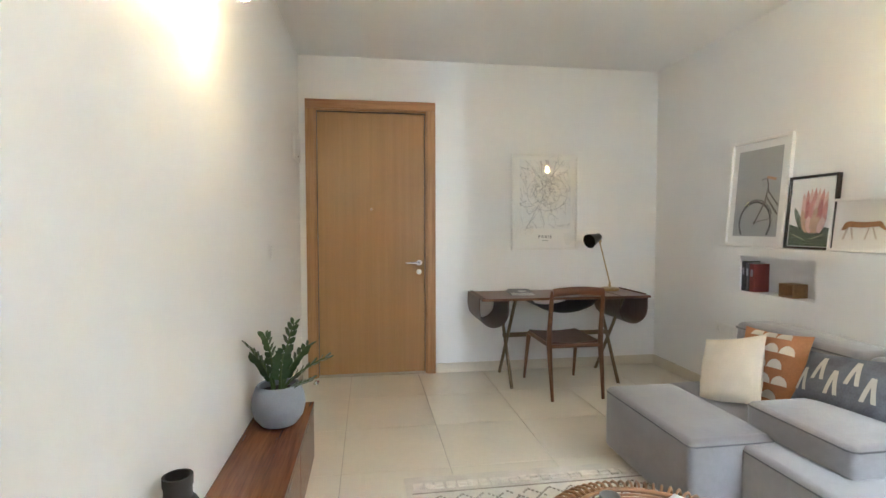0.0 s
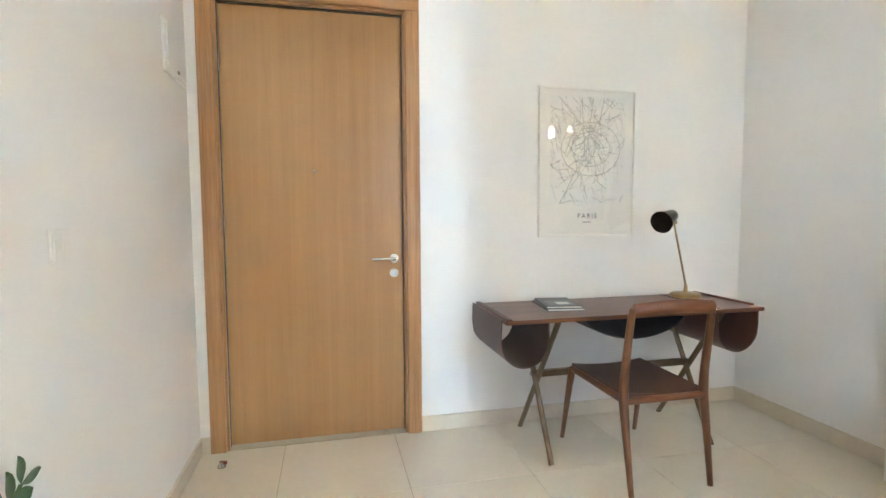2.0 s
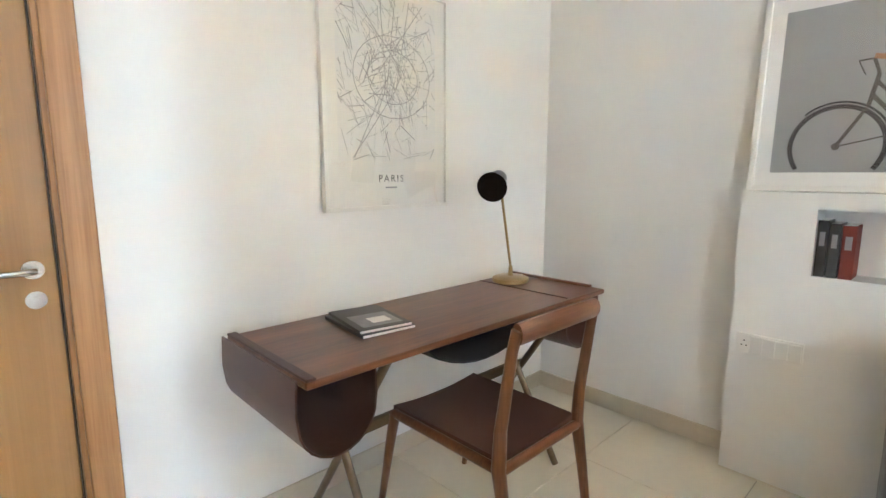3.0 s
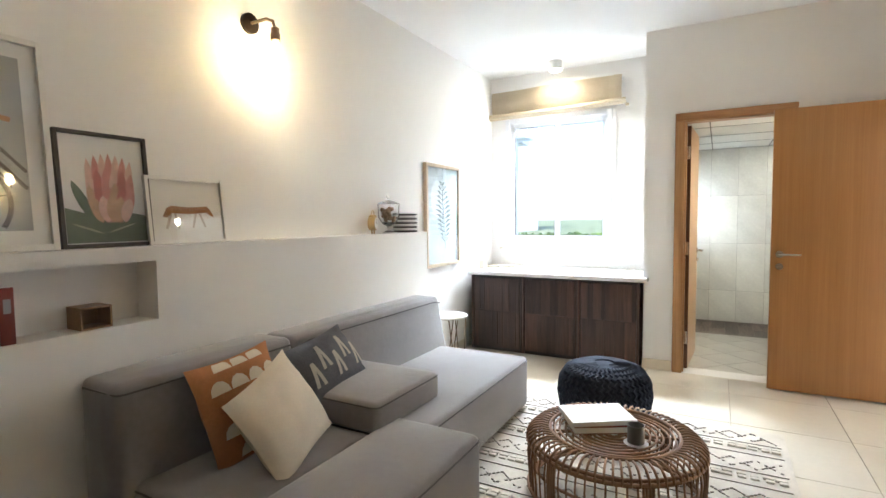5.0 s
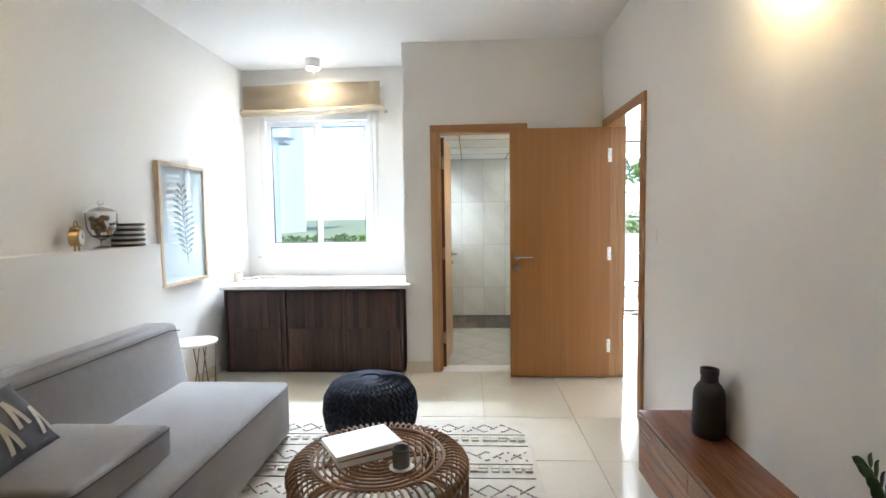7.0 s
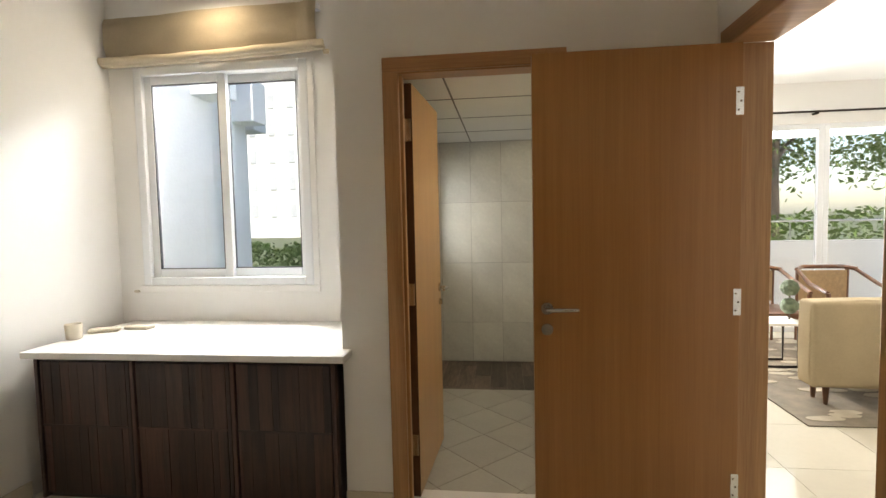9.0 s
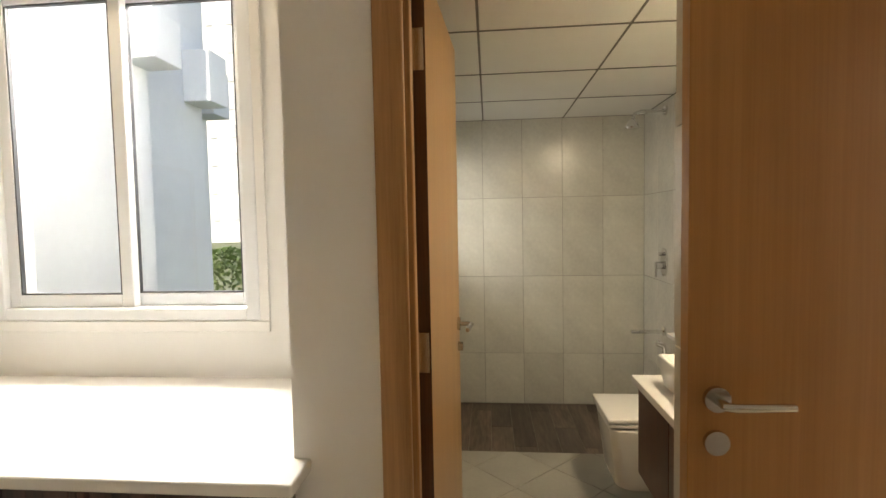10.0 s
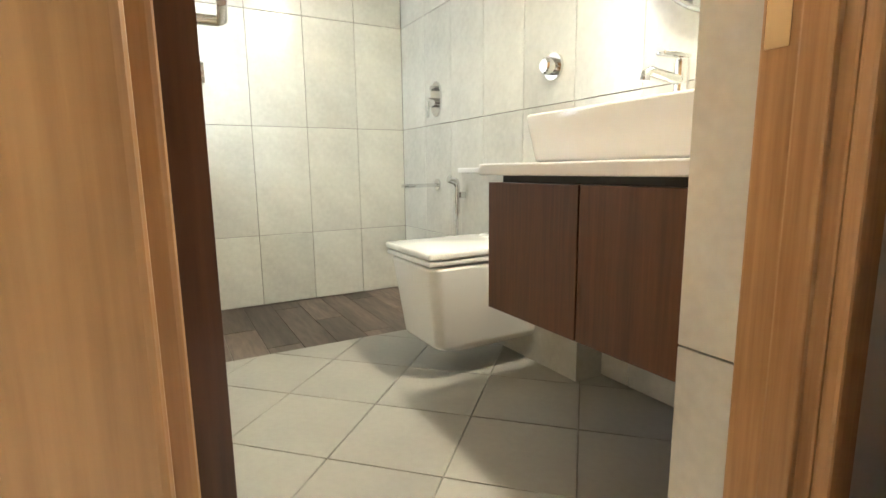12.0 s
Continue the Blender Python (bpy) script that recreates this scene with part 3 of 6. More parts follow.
# louvred window in the bathroom's outer wall
lo = thing("window_2", (BX1, (LW0 + LW1) / 2, LZ0), "small louvred glass bathroom window in a white frame", "window", kind="structure")
for b in ((LW0, LW0 + 0.03, LZ0, LZ1), (LW1 - 0.03, LW1, LZ0, LZ1), (LW0 + 0.03, LW1 - 0.03, LZ0, LZ0 + 0.03), (LW0 + 0.03, LW1 - 0.03, LZ1 - 0.03, LZ1)):
    part("window_frame", B(BX1 + 0.01, BX1 + 0.08, *b, 0.003), UPVC, lo)
for k in range(9):
    z = LZ0 + 0.05 + k * 0.1
    bm = bmesh.new()
    sheet(bm, [(BX1 + 0.02, z), (BX1 + 0.085, z + 0.03)], 0.005, LW0 + 0.03, LW1 - 0.03, "y")
    g = part("pane", bm, mat("frosted_louvre", (0.7, 0.73, 0.74), 0.4, var=0.02), lo) if k == 0 else None
    if k == 0:
        LOUVRE = g
    else:
        bm.free()
        c = LOUVRE.copy()
        scene.collection.objects.link(c)
        c.location.z = k * 0.1

# vanity, basin and fittings
va = thing("vanity_cabinet", (0.29, -5.88, 0.3), "wall-hung dark brown veneer vanity cabinet", "cabinet")
part("body", B(BX0, 0.565, -6.175, -5.50, 0.345, 0.69, 0.002), VANITY, va)
# black strip stands in for the shade in the gap under the counter
part("shadow_gap", B(BX0, 0.55, -6.165, -5.50, 0.69, 0.715), BLACKF, va, "dark shadow gap under the counter")
for a, b in ((-6.185, -5.834), (-5.830, -5.50)):
    part("door", B(0.566, 0.586, a, b, 0.335, 0.697, 0.002), VANITY, va)
solid("vanity_counter", B(BX0, 0.61, -6.20, -5.495, 0.716, 0.748, 0.004), STONE, "white stone vanity counter on the cabinet", "counter")
bm = bmesh.new()
x0, x1, y0, y1, z0, z1 = 0.12, 0.548, -6.075, -5.53, 0.749, 0.872
outer = [(x0 + 0.02, y0 + 0.02, z0), (x1 - 0.02, y0 + 0.02, z0), (x1 - 0.02, y1 - 0.02, z0), (x0 + 0.02, y1 - 0.02, z0)]
top = [(x0, y0, z1), (x1, y0, z1), (x1, y1, z1), (x0, y1, z1)]
rim = [(x0 + 0.10, y0 + 0.014, z1), (x1 - 0.014, y0 + 0.014, z1), (x1 - 0.014, y1 - 0.014, z1), (x0 + 0.10, y1 - 0.014, z1)]
bowl = [(x0 + 0.13, y0 + 0.05, z1 - 0.085), (x1 - 0.05, y0 + 0.05, z1 - 0.085), (x1 - 0.05, y1 - 0.05, z1 - 0.085), (x0 + 0.13, y1 - 0.05, z1 - 0.085)]
rings = [[bm.verts.new(p) for p in r] for r in (outer, top, rim, bowl)]
for r, s in zip(rings, rings[1:]):
    for k in range(4):
        bm.faces.new((r[k], r[(k + 1) % 4], s[(k + 1) % 4], s[k]))
bm.faces.new(rings[0]), bm.faces.new(rings[3])
bmesh.ops.bevel(bm, geom=list(bm.edges), offset=0.008, segments=3, profile=0.5, affect="EDGES")
ba = thing("wash_basin", (0.3, -5.91, 0.749), "white rectangular ceramic vessel basin on the counter", "basin")
part("bowl", bm, CERAMIC, ba, "", True)
part("drain", lathe(bmesh.new(), [(0.024, 0), (0.026, 0.004), (0.01, 0.006)], (0.34, -5.80, 0.7875), 18), CHROME, ba, "chrome drain", True)
tp = thing("basin_tap", (0.165, -5.90, 0.872), "chrome single-lever basin mixer tap", "tap")
part("body", lathe(bmesh.new(), [(0.026, 0), (0.026, 0.006), (0.02, 0.01), (0.02, 0.13), (0.018, 0.14)], (0.165, -5.90, 0.872)), CHROME, tp, "", True)
bm = tube(bmesh.new(), [(0.165, -5.90, 0.957), (0.29, -5.90, 0.972), (0.305, -5.90, 0.965), (0.308, -5.90, 0.947)], [0.014, 0.013, 0.012, 0.012], 12)
part("spout", bm, CHROME, tp, "", True)
part("lever", B(0.148, 0.255, -5.915, -5.885, 1.014, 1.026, 0.004), CHROME, tp, "", True)

sh = wall("ledge_tank", [(BX0, 0.165, -7.02, -6.25, -0.02, 0.715)], "tiled half wall hiding the cistern", BTILE)
solid("ledge_top", B(BX0, 0.18, -7.035, -6.203, 0.716, 0.738, 0.003), STONE, "white stone shelf on the cistern wall", "shelf")
wc = thing("toilet", (0.38, -6.62, 0.08), "white angular wall-hung toilet with a closed lid", "toilet")
bm = bmesh.new()
def tring(x0, x1, w, z, n=0.03):
    return [(x0, -6.62 - w, z), (x1 - n, -6.62 - w, z), (x1, -6.62 - w + n, z), (x1, -6.62 + w - n, z), (x1 - n, -6.62 + w, z), (x0, -6.62 + w, z)]
rr = [[bm.verts.new(p) for p in tring(0.166, e, w, z)] for e, w, z in ((0.55, 0.13, 0.08), (0.60, 0.15, 0.105), (0.635, 0.176, 0.38), (0.64, 0.178, 0.405))]
for r, s in zip(rr, rr[1:]):
    for k in range(6):
        bm.faces.new((r[k], r[(k + 1) % 6], s[(k + 1) % 6], s[k]))
bm.faces.new(rr[0]), bm.faces.new(rr[-1])
bmesh.ops.bevel(bm, geom=list(bm.edges), offset=0.012, segments=3, profile=0.5, affect="EDGES")
part("bowl", bm, CERAMIC, wc, "", True)
part("seat", B(0.24, 0.646, -6.80, -6.44, 0.412, 0.43, 0.006), CERAMIC, wc, "", True)
part("lid", B(0.235, 0.65, -6.803, -6.437, 0.433, 0.458, 0.009, 3), CERAMIC, wc, "", True)
part("hinge_block", B(0.18, 0.245, -6.77, -6.47, 0.406, 0.465, 0.014, 3), CERAMIC, wc, "", True)

mi = thing("round_mirror", (BX0, -5.80, 1.13), "round wall mirror with a thin metal frame", "mirror")
bm = tube(bmesh.new(), [(BX0 + 0.001, -5.80, 1.46), (BX0 + 0.018, -5.80, 1.46)], 0.325, 64)
part("glass", bm, MIRROR, mi)
bm = tube(bmesh.new(), [(BX0 + 0.014, -5.80 + 0.33 * math.cos(a * math.tau / 64), 1.46 + 0.33 * math.sin(a * math.tau / 64)) for a in range(64)], 0.009, 8, True)
part("frame", bm, STEEL, mi, "", True)


def rose_on_wall(name, y, z, label, r=0.05, knob=True):
    t = thing(name, (BX0, y, z), label, name.replace("_", " "))
    bm = bmesh.new()
    tube(bm, [(BX0, y, z), (BX0 + 0.012, y, z)], r, 28)
    part("plate", bm, CHROME, t, "", True)
    if knob:
        part("knob", tube(bmesh.new(), [(BX0 + 0.012, y, z), (BX0 + 0.05, y, z), (BX0 + 0.055, y, z)], [0.032, 0.03, 0.024], 20), CHROME, t, "", True)
    return t


rose_on_wall("flush_valve", -6.54, 1.115, "round chrome flush valve on the tiled wall")
mx = thing("shower_mixer", (BX0, -7.48, 1.11), "oval chrome shower mixer on the tiled wall", "mixer")
bm = tube(bmesh.new(), [(BX0, -7.48, 1.11), (BX0 + 0.012, -7.48, 1.11)], 0.055, 24)
bmesh.ops.scale(bm, verts=bm.verts, vec=(1, 1, 1.7), space=Matrix.Translation((0, 0, -1.11)))
part("plate", bm, CHROME, mx, "", True)
part("body", tube(bmesh.new(), [(BX0, -7.48, 1.09), (BX0 + 0.06, -7.48, 1.09)], 0.026, 16), CHROME, mx, "", True)
part("lever", B(BX0 + 0.05, BX0 + 0.064, -7.49, -7.47, 1.01, 1.10, 0.004), CHROME, mx, "", True)
part("diverter", tube(bmesh.new(), [(BX0, -7.48, 1.165), (BX0 + 0.04, -7.48, 1.165)], 0.013, 12), CHROME, mx, "", True)
sp = thing("bath_spout", (BX0, -7.48, 0.65), "flat chrome bath spout on the tiled wall", "spout")
part("rose", tube(bmesh.new(), [(BX0, -7.48, 0.65), (BX0 + 0.01, -7.48, 0.65)], 0.03, 18), CHROME, sp, "", True)
part("spout", B(BX0, BX0 + 0.22, -7.5, -7.46, 0.636, 0.656, 0.006), CHROME, sp, "", True)
shw = thing("wall_shower", (BX0, -7.47, 2.10), "chrome shower head on a wall arm", "shower")
part("rose", tube(bmesh.new(), [(BX0, -7.47, 2.10), (BX0 + 0.012, -7.47, 2.10)], 0.03, 18), CHROME, shw, "", True)
part("arm", tube(bmesh.new(), [(BX0, -7.47, 2.10), (0.2, -7.47, 2.10), (0.24, -7.47, 2.085), (0.25, -7.47, 2.05)], 0.011, 10), CHROME, shw, "", True)
part("head", lathe(bmesh.new(), [(0.045, 0), (0.048, 0.01), (0.03, 0.04), (0.013, 0.06)], (0.255, -7.47, 1.99)), CHROME, shw, "", True)
bd = thing("bidet_spray", (0.17, -7.0, 0.6), "chrome hand spray with a hose on the wall", "bidet spray")
part("bracket", B(0.165, 0.20, -7.01, -6.98, 0.60, 0.63, 0.004), CHROME, bd)
part("handset", tube(bmesh.new(), [(0.205, -6.995, 0.53), (0.205, -6.995, 0.65), (0.212, -6.995, 0.675), (0.25, -6.995, 0.69)], [0.011, 0.013, 0.017, 0.018], 12), CHROME, bd, "", True)
part("hose", tube(bmesh.new(), [(0.205, -6.995, 0.53), (0.21, -7.0, 0.40), (0.205, -7.01, 0.28), (0.19, -7.02, 0.24), (0.178, -7.015, 0.29), (0.168, -7.01, 0.33)], 0.007, 8), CHROME, bd, "", True)

# ---- sofa ----
def soft_block(x0, x1, y0, y1, z0, z1, r=0.035, seams=True, cuts=5, puff=0.012):
    """An upholstered block: rounded edges and slightly crowned faces."""
    bm = B(x0, x1, y0, y1, z0, z1)
    bmesh.ops.subdivide_edges(bm, edges=bm.edges[:], cuts=cuts, use_grid_fill=True)
    c = Vector(((x0 + x1) / 2, (y0 + y1) / 2, (z0 + z1) / 2))
    h = Vector(((x1 - x0) / 2, (y1 - y0) / 2, (z1 - z0) / 2))
    for v in bm.verts:
        d = v.co - c
        u = [d[i] / h[i] for i in range(3)]
        for i in range(3):
            if abs(abs(u[i]) - 1) < 1e-4:
                j, k = (i + 1) % 3, (i + 2) % 3
                bulge = (1 - u[j] ** 4) * (1 - u[k] ** 4)
                v.co[i] += math.copysign(puff * bulge + 0.004 * noise.noise(v.co * 5) * bulge, u[i])
    edges = [e for e in bm.edges if len(e.link_faces) == 2 and e.calc_face_angle(0) > 0.8]
    bmesh.ops.bevel(bm, geom=edges, offset=r, segments=4, profile=0.5, affect="EDGES")
    return bm


def seam(x0, x1, y0, y1, z, r=0.004, inset=0.012):
    x0, x1, y0, y1 = x0 - 0.001 + inset * 0.2, x1 + 0.001 - inset * 0.2, y0 - 0.001 + inset * 0.2, y1 + 0.001 - inset * 0.2
    q = 0.03
    pts = [(x0 + q, y0, z), (x1 - q, y0, z), (x1 - q * 0.3, y0 + q * 0.3, z), (x1, y0 + q, z), (x1, y1 - q, z), (x1 - q * 0.3, y1 - q * 0.3, z), (x1 - q, y1, z),
           (x0 + q, y1, z), (x0 + q * 0.3, y1 - q * 0.3, z), (x0, y1 - q, z), (x0, y0 + q, z), (x0 + q * 0.3, y0 + q * 0.3, z)]
    return tube(bmesh.new(), pts, r, 6, True)


def module(name, label, x0, x1, y0, y1, z0, z1, lean=0.0):
    t = thing(name, ((x0 + x1) / 2, (y0 + y1) / 2, 0), label, "sofa", "modular sofa")
    bm = soft_block(x0, x1, y0, y1, z0, z1)
    if lean:
        for v in bm.verts:
            if v.co.x < (x0 + x1) / 2:
                v.co.x += lean * (v.co.z - z0) / (z1 - z0)
    part("cushion", bm, FABRIC, t, "", True)
    return t


FT = 0.03
ot = module("sofa_ottoman", "low grey velvet sofa ottoman with piped edges", 2.02, 2.47, -2.58, -1.76, FT, 0.40)
part("piping", seam(2.02, 2.47, -2.58, -1.76, 0.372), PIPING, ot, "dark piping", True)
s1 = module("sofa_corner_module", "grey velvet corner seat under the cushions", 2.48, 3.02, -2.42, -1.66, FT, 0.37)
part("piping", seam(2.48, 3.02, -2.42, -1.66, 0.345), PIPING, s1, "dark piping", True)
b1 = module("sofa_back_module", "grey velvet sofa backrest against the ledge wall", 2.96, 3.255, -2.47, -1.62, FT, 0.74, 0.05)
part("piping", tube(bmesh.new(), [(2.997, -2.44, 0.705), (2.995, -1.65, 0.705), (3.01, -1.625, 0.705), (3.22, -1.619, 0.705)], 0.004, 6), PIPING, b1, "", True)
ch = module("sofa_chaise", "long grey velvet chaise seat of the sofa", 2.28, 3.0, -3.93, -2.45, FT, 0.37)
part("piping", seam(2.28, 3.0, -3.93, -2.45, 0.345), PIPING, ch, "dark piping", True)
md = thing("sofa_cushion", (2.72, -2.68, 0.37), "thick grey velvet box cushion lying on the sofa", "cushion", "modular sofa")
part("cushion", soft_block(2.44, 2.98, -2.96, -2.40, 0.365, 0.51, 0.03), FABRIC, md, "", True)
part("piping", seam(2.44, 2.98, -2.96, -2.40, 0.49), PIPING, md, "", True)
b2 = module("sofa_back_module", "long slanted grey velvet sofa backrest", 2.90, 3.255, -4.0, -2.49, FT, 0.73, 0.13)
part("piping", tube(bmesh.new(), [(3.01, -3.985, 0.68), (3.017, -3.9, 0.696), (3.017, -2.6, 0.696), (3.01, -2.50, 0.68)], 0.004, 6), PIPING, b2, "", True)
for t, xs, ys in ((ot, (2.1, 2.4), (-2.5, -1.84)), (ch, (2.36, 2.9), (-3.85, -2.55)), (s1, (2.56, 2.9), (-2.34, -1.74)), (b1, (3.05, 3.2), (-2.35, -1.75)), (b2, (3.1, 3.2), (-3.85, -2.6))):
    for x in xs:
        for y in ys:
            part("foot", B(x - 0.025, x + 0.025, y - 0.025, y + 0.025, 0, FT + 0.012), BLACKF, t)


def pillow_mesh(w, h, thick, n=14):
    bm = bmesh.new()
    grid = {}
    for s in (1, -1):
        for i in range(n + 1):
            for k in range(n + 1):
                u, v = 2 * i / n - 1, 2 * k / n - 1
                edge = abs(u) == 1 or abs(v) == 1
                if s == -1 and edge:
                    grid[s, i, k] = grid[1, i, k]
                    continue
                pinch = 1 - 0.07 * (1 - abs(u) ** 2) * (abs(v) ** 3) - 0.07 * (1 - abs(v) ** 2) * (abs(u) ** 3)
                d = thick * ((1 - u * u) * (1 - v * v)) ** 0.42
                d += 0.006 * noise.noise(Vector((u * 3, v * 3, s)))* (0 if edge else 1)
                grid[s, i, k] = bm.verts.new((w / 2 * u * pinch, s * d, h / 2 * v * pinch))
        for i in range(n):
            for k in range(n):
                bm.faces.new((grid[s, i, k], grid[s, i + 1, k], grid[s, i + 1, k + 1], grid[s, i, k + 1]))
    return bm


def print_on(w, h, thick, shapes, lift=0.003):
    """Flat shapes laid on the front of a pillow: outlines in -1..1."""
    bm = bmesh.new()
    for outline in shapes:
        f = bm.faces.new([bm.verts.new((u, 0, v)) for u, v in outline])
    bmesh.ops.triangulate(bm, faces=bm.faces[:])
    bmesh.ops.subdivide_edges(bm, edges=bm.edges[:], cuts=3, use_grid_fill=True)
    for v in bm.verts:
        a, b = max(-0.97, min(0.97, v.co.x)), max(-0.97, min(0.97, v.co.z))
        pinch = 1 - 0.07 * (1 - abs(a) ** 2) * (abs(b) ** 3) - 0.07 * (1 - abs(b) ** 2) * (abs(a) ** 3)
        d = thick * ((1 - a * a) * (1 - b * b)) ** 0.42
        v.co = (w / 2 * a * pinch, -d - lift - 0.004, h / 2 * b * pinch)
    return bm


p1 = thing("patterned_cushion", (2.87, -2.06, 0.555), "terracotta and cream fan-print cushion leaning on the backrest", "cushion", turn=(-20, -3, -84))
part("cover", pillow_mesh(0.44, 0.44, 0.07), TERRA, p1, "", True)
fans = []
for i in range(-2, 3):
    for k in range(-2, 3):
        cx, cy = i * 0.42 + (0.21 if k % 2 else 0), k * 0.4
        if abs(cx) < 0.75 and abs(cy) < 0.85:
            fans.append([(cx - 0.2, cy)] + [(cx + 0.2 * math.cos(a), cy + 0.24 * math.sin(a)) for a in (2.6, 2.1, 1.57, 1.0, 0.5)] + [(cx + 0.2, cy)])
part("print", print_on(0.44, 0.44, 0.07, fans), CREAM, p1, "cream fan shapes", True)
p2 = thing("cream_cushion", (2.64, -2.05, 0.55), "plain cream cotton cushion leaning on another cushion", "cushion", turn=(-26, -16, -76))
part("cover", pillow_mesh(0.40, 0.40, 0.075), CREAM, p2, "", True)
p3 = thing("ikat_cushion", (2.85, -2.54, 0.615), "blue-grey ikat lumbar cushion on the sofa", "cushion", turn=(-34, -6, -84))
part("cover", pillow_mesh(0.45, 0.29, 0.065), IKAT, p3, "", True)
for i, cx in enumerate((-0.72, -0.36, 0.0, 0.36, 0.72)):
    cy = 0.22 if i % 2 else -0.22
    mark = [(cx - 0.15, cy - 0.42), (cx - 0.06, cy - 0.42), (cx, cy + 0.10), (cx + 0.06, cy - 0.42), (cx + 0.15, cy - 0.42), (cx + 0.05, cy + 0.42), (cx - 0.05, cy + 0.42)]
    part("print", print_on(0.45, 0.29, 0.065, [mark]), WEAVE, p3, "ivory arrow mark", True)

# ---- rug ----
rg = thing("area_rug", (1.6, -3.1, 0), "ivory woven rug with grey zigzag bands", "rug")
RX0, RX1, RY0, RY1 = 0.78, 2.5, -4.2, -1.95
bm = B(RX0, RX1, RY0, RY1, 0.001, 0.011)
bmesh.ops.subdivide_edges(bm, edges=bm.edges[:], cuts=24, use_grid_fill=True)
for v in bm.verts:
    if v.co.z > 0.01:
        v.co.z += 0.003 * noise.noise(v.co * 9)
    v.co.x += 0.008 * noise.noise(Vector((v.co.y * 4, 3, 0)))
part("rug_base", bm, RUG, rg, "", True)
zig, tuft = bmesh.new(), bmesh.new()
rr = random.Random(4)
y = RY0 + 0.06
band = 0
while y < RY1 - 0.05:
    if band % 4 == 2:
        x = RX0 + 0.04
        while x < RX1 - 0.06:
            for k in range(2):
                box(tuft, x, x + 0.035 + 0.02 * rr.random(), y - 0.012 + 0.03 * k, y + 0.012 + 0.03 * k, 0.009, 0.019 + 0.006 * rr.random(), 0.003, 1)
            x += 0.05 + 0.015 * rr.random()
        y += 0.10
    elif band % 4 in (1, 3):
        tube(zig, [(RX0 + 0.03, y, 0.013), (RX1 - 0.03, y + 0.006, 0.013)], 0.0035, 4)
        y += 0.05
    else:
        step, n = 0.115, int((RX1 - RX0 - 0.1) / 0.115)
        for j in range(2):
            pts = [(RX0 + 0.05 + i * step, y + 0.02 + (0.11 if (i + j) % 2 else 0.0) + 0.008 * rr.random(), 0.013) for i in range(n + 1)]
            for a, b in zip(pts, pts[1:]):
                for q in range(7):
                    if rr.random() < 0.8:
                        u, w = q / 7, (q + 0.6) / 7
                        tube(zig, [[a[i] * (1 - u) + b[i] * u for i in range(3)], [a[i] * (1 - w) + b[i] * w for i in range(3)]], 0.005, 4)
        y += 0.17
    band += 1
tagged(part("zigzag_stitch", zig, RUGD, rg, "grey zigzag stitching"), kind="stuff")
tagged(part("raised_tuft", tuft, RUGT, rg, "raised ivory tufts"), kind="stuff")

# ---- rattan coffee table ----
TX, TY, TR, TH = 1.56, -3.06, 0.39, 0.325
tb = thing("coffee_table", (TX, TY, 0.012), "round drum coffee table of bent brown rattan", "table")


def ring(r, z, n=48, wob=0.0):
    return [(TX + r * math.cos(a * math.tau / n), TY + r * math.sin(a * math.tau / n), z) for a in range(n)]


def around(a, r, z):
    return (TX + r * math.cos(a), TY + r * math.sin(a), z)


for r, z, w in ((TR, 0.045, 0.011), (TR + 0.004, TH - 0.06, 0.010), (TR - 0.01, 0.16, 0.007), (TR - 0.012, 0.035, 0.009), (TR - 0.10, TH - 0.004, 0.008), (TR - 0.012, TH - 0.048, 0.009)):
    part("hoop", tube(bmesh.new(), ring(r, z), w, 8, True), RATTAN, tb, "", True)
bm = bmesh.new()
for r in (0.05, 0.078, 0.106, 0.134, 0.162, 0.19, 0.218, 0.246, 0.27):
    part("top_ring", tube(bmesh.new(), ring(r, TH - 0.014), 0.0055, 6, True), RATTAN, tb, "", True)
bm = bmesh.new()
for k in range(6):
    a = k * math.tau / 6 + 0.3
    tube(bm, [around(a, 0.02, TH - 0.024), around(a, TR - 0.1, TH - 0.024)], 0.006, 6)
part("top_spokes", bm, RATTAN, tb, "", True)
for k in range(72):
    a = k * math.tau / 72
    bm = tube(bmesh.new(), [around(a, TR - 0.10, TH - 0.008), around(a, TR - 0.06, TH), around(a, TR - 0.02, TH - 0.010), around(a, TR + 0.008, TH - 0.035), around(a, TR + 0.010, TH - 0.065)], 0.0055, 6)
    part("rim_cane", bm, RATTAN, tb, "", True)
for k in range(60):
    a = k * math.tau / 60
    if k % 10 == 0:
        bm = bmesh.new()
        for d in (-0.05, -0.017, 0.017, 0.05):
            tube(bm, [around(a + d, TR, 0.035), around(a + d, TR + 0.006, 0.2), around(a + d, TR, TH - 0.05)], 0.0065, 6)
        part("post", bm, RATTAN, tb, "", True)
    else:
        part("side_cane", tube(bmesh.new(), [around(a, TR - 0.004, 0.035), around(a, TR + 0.006, 0.2), around(a, TR - 0.004, TH - 0.05)], 0.0045, 6), RATTAN, tb, "", True)

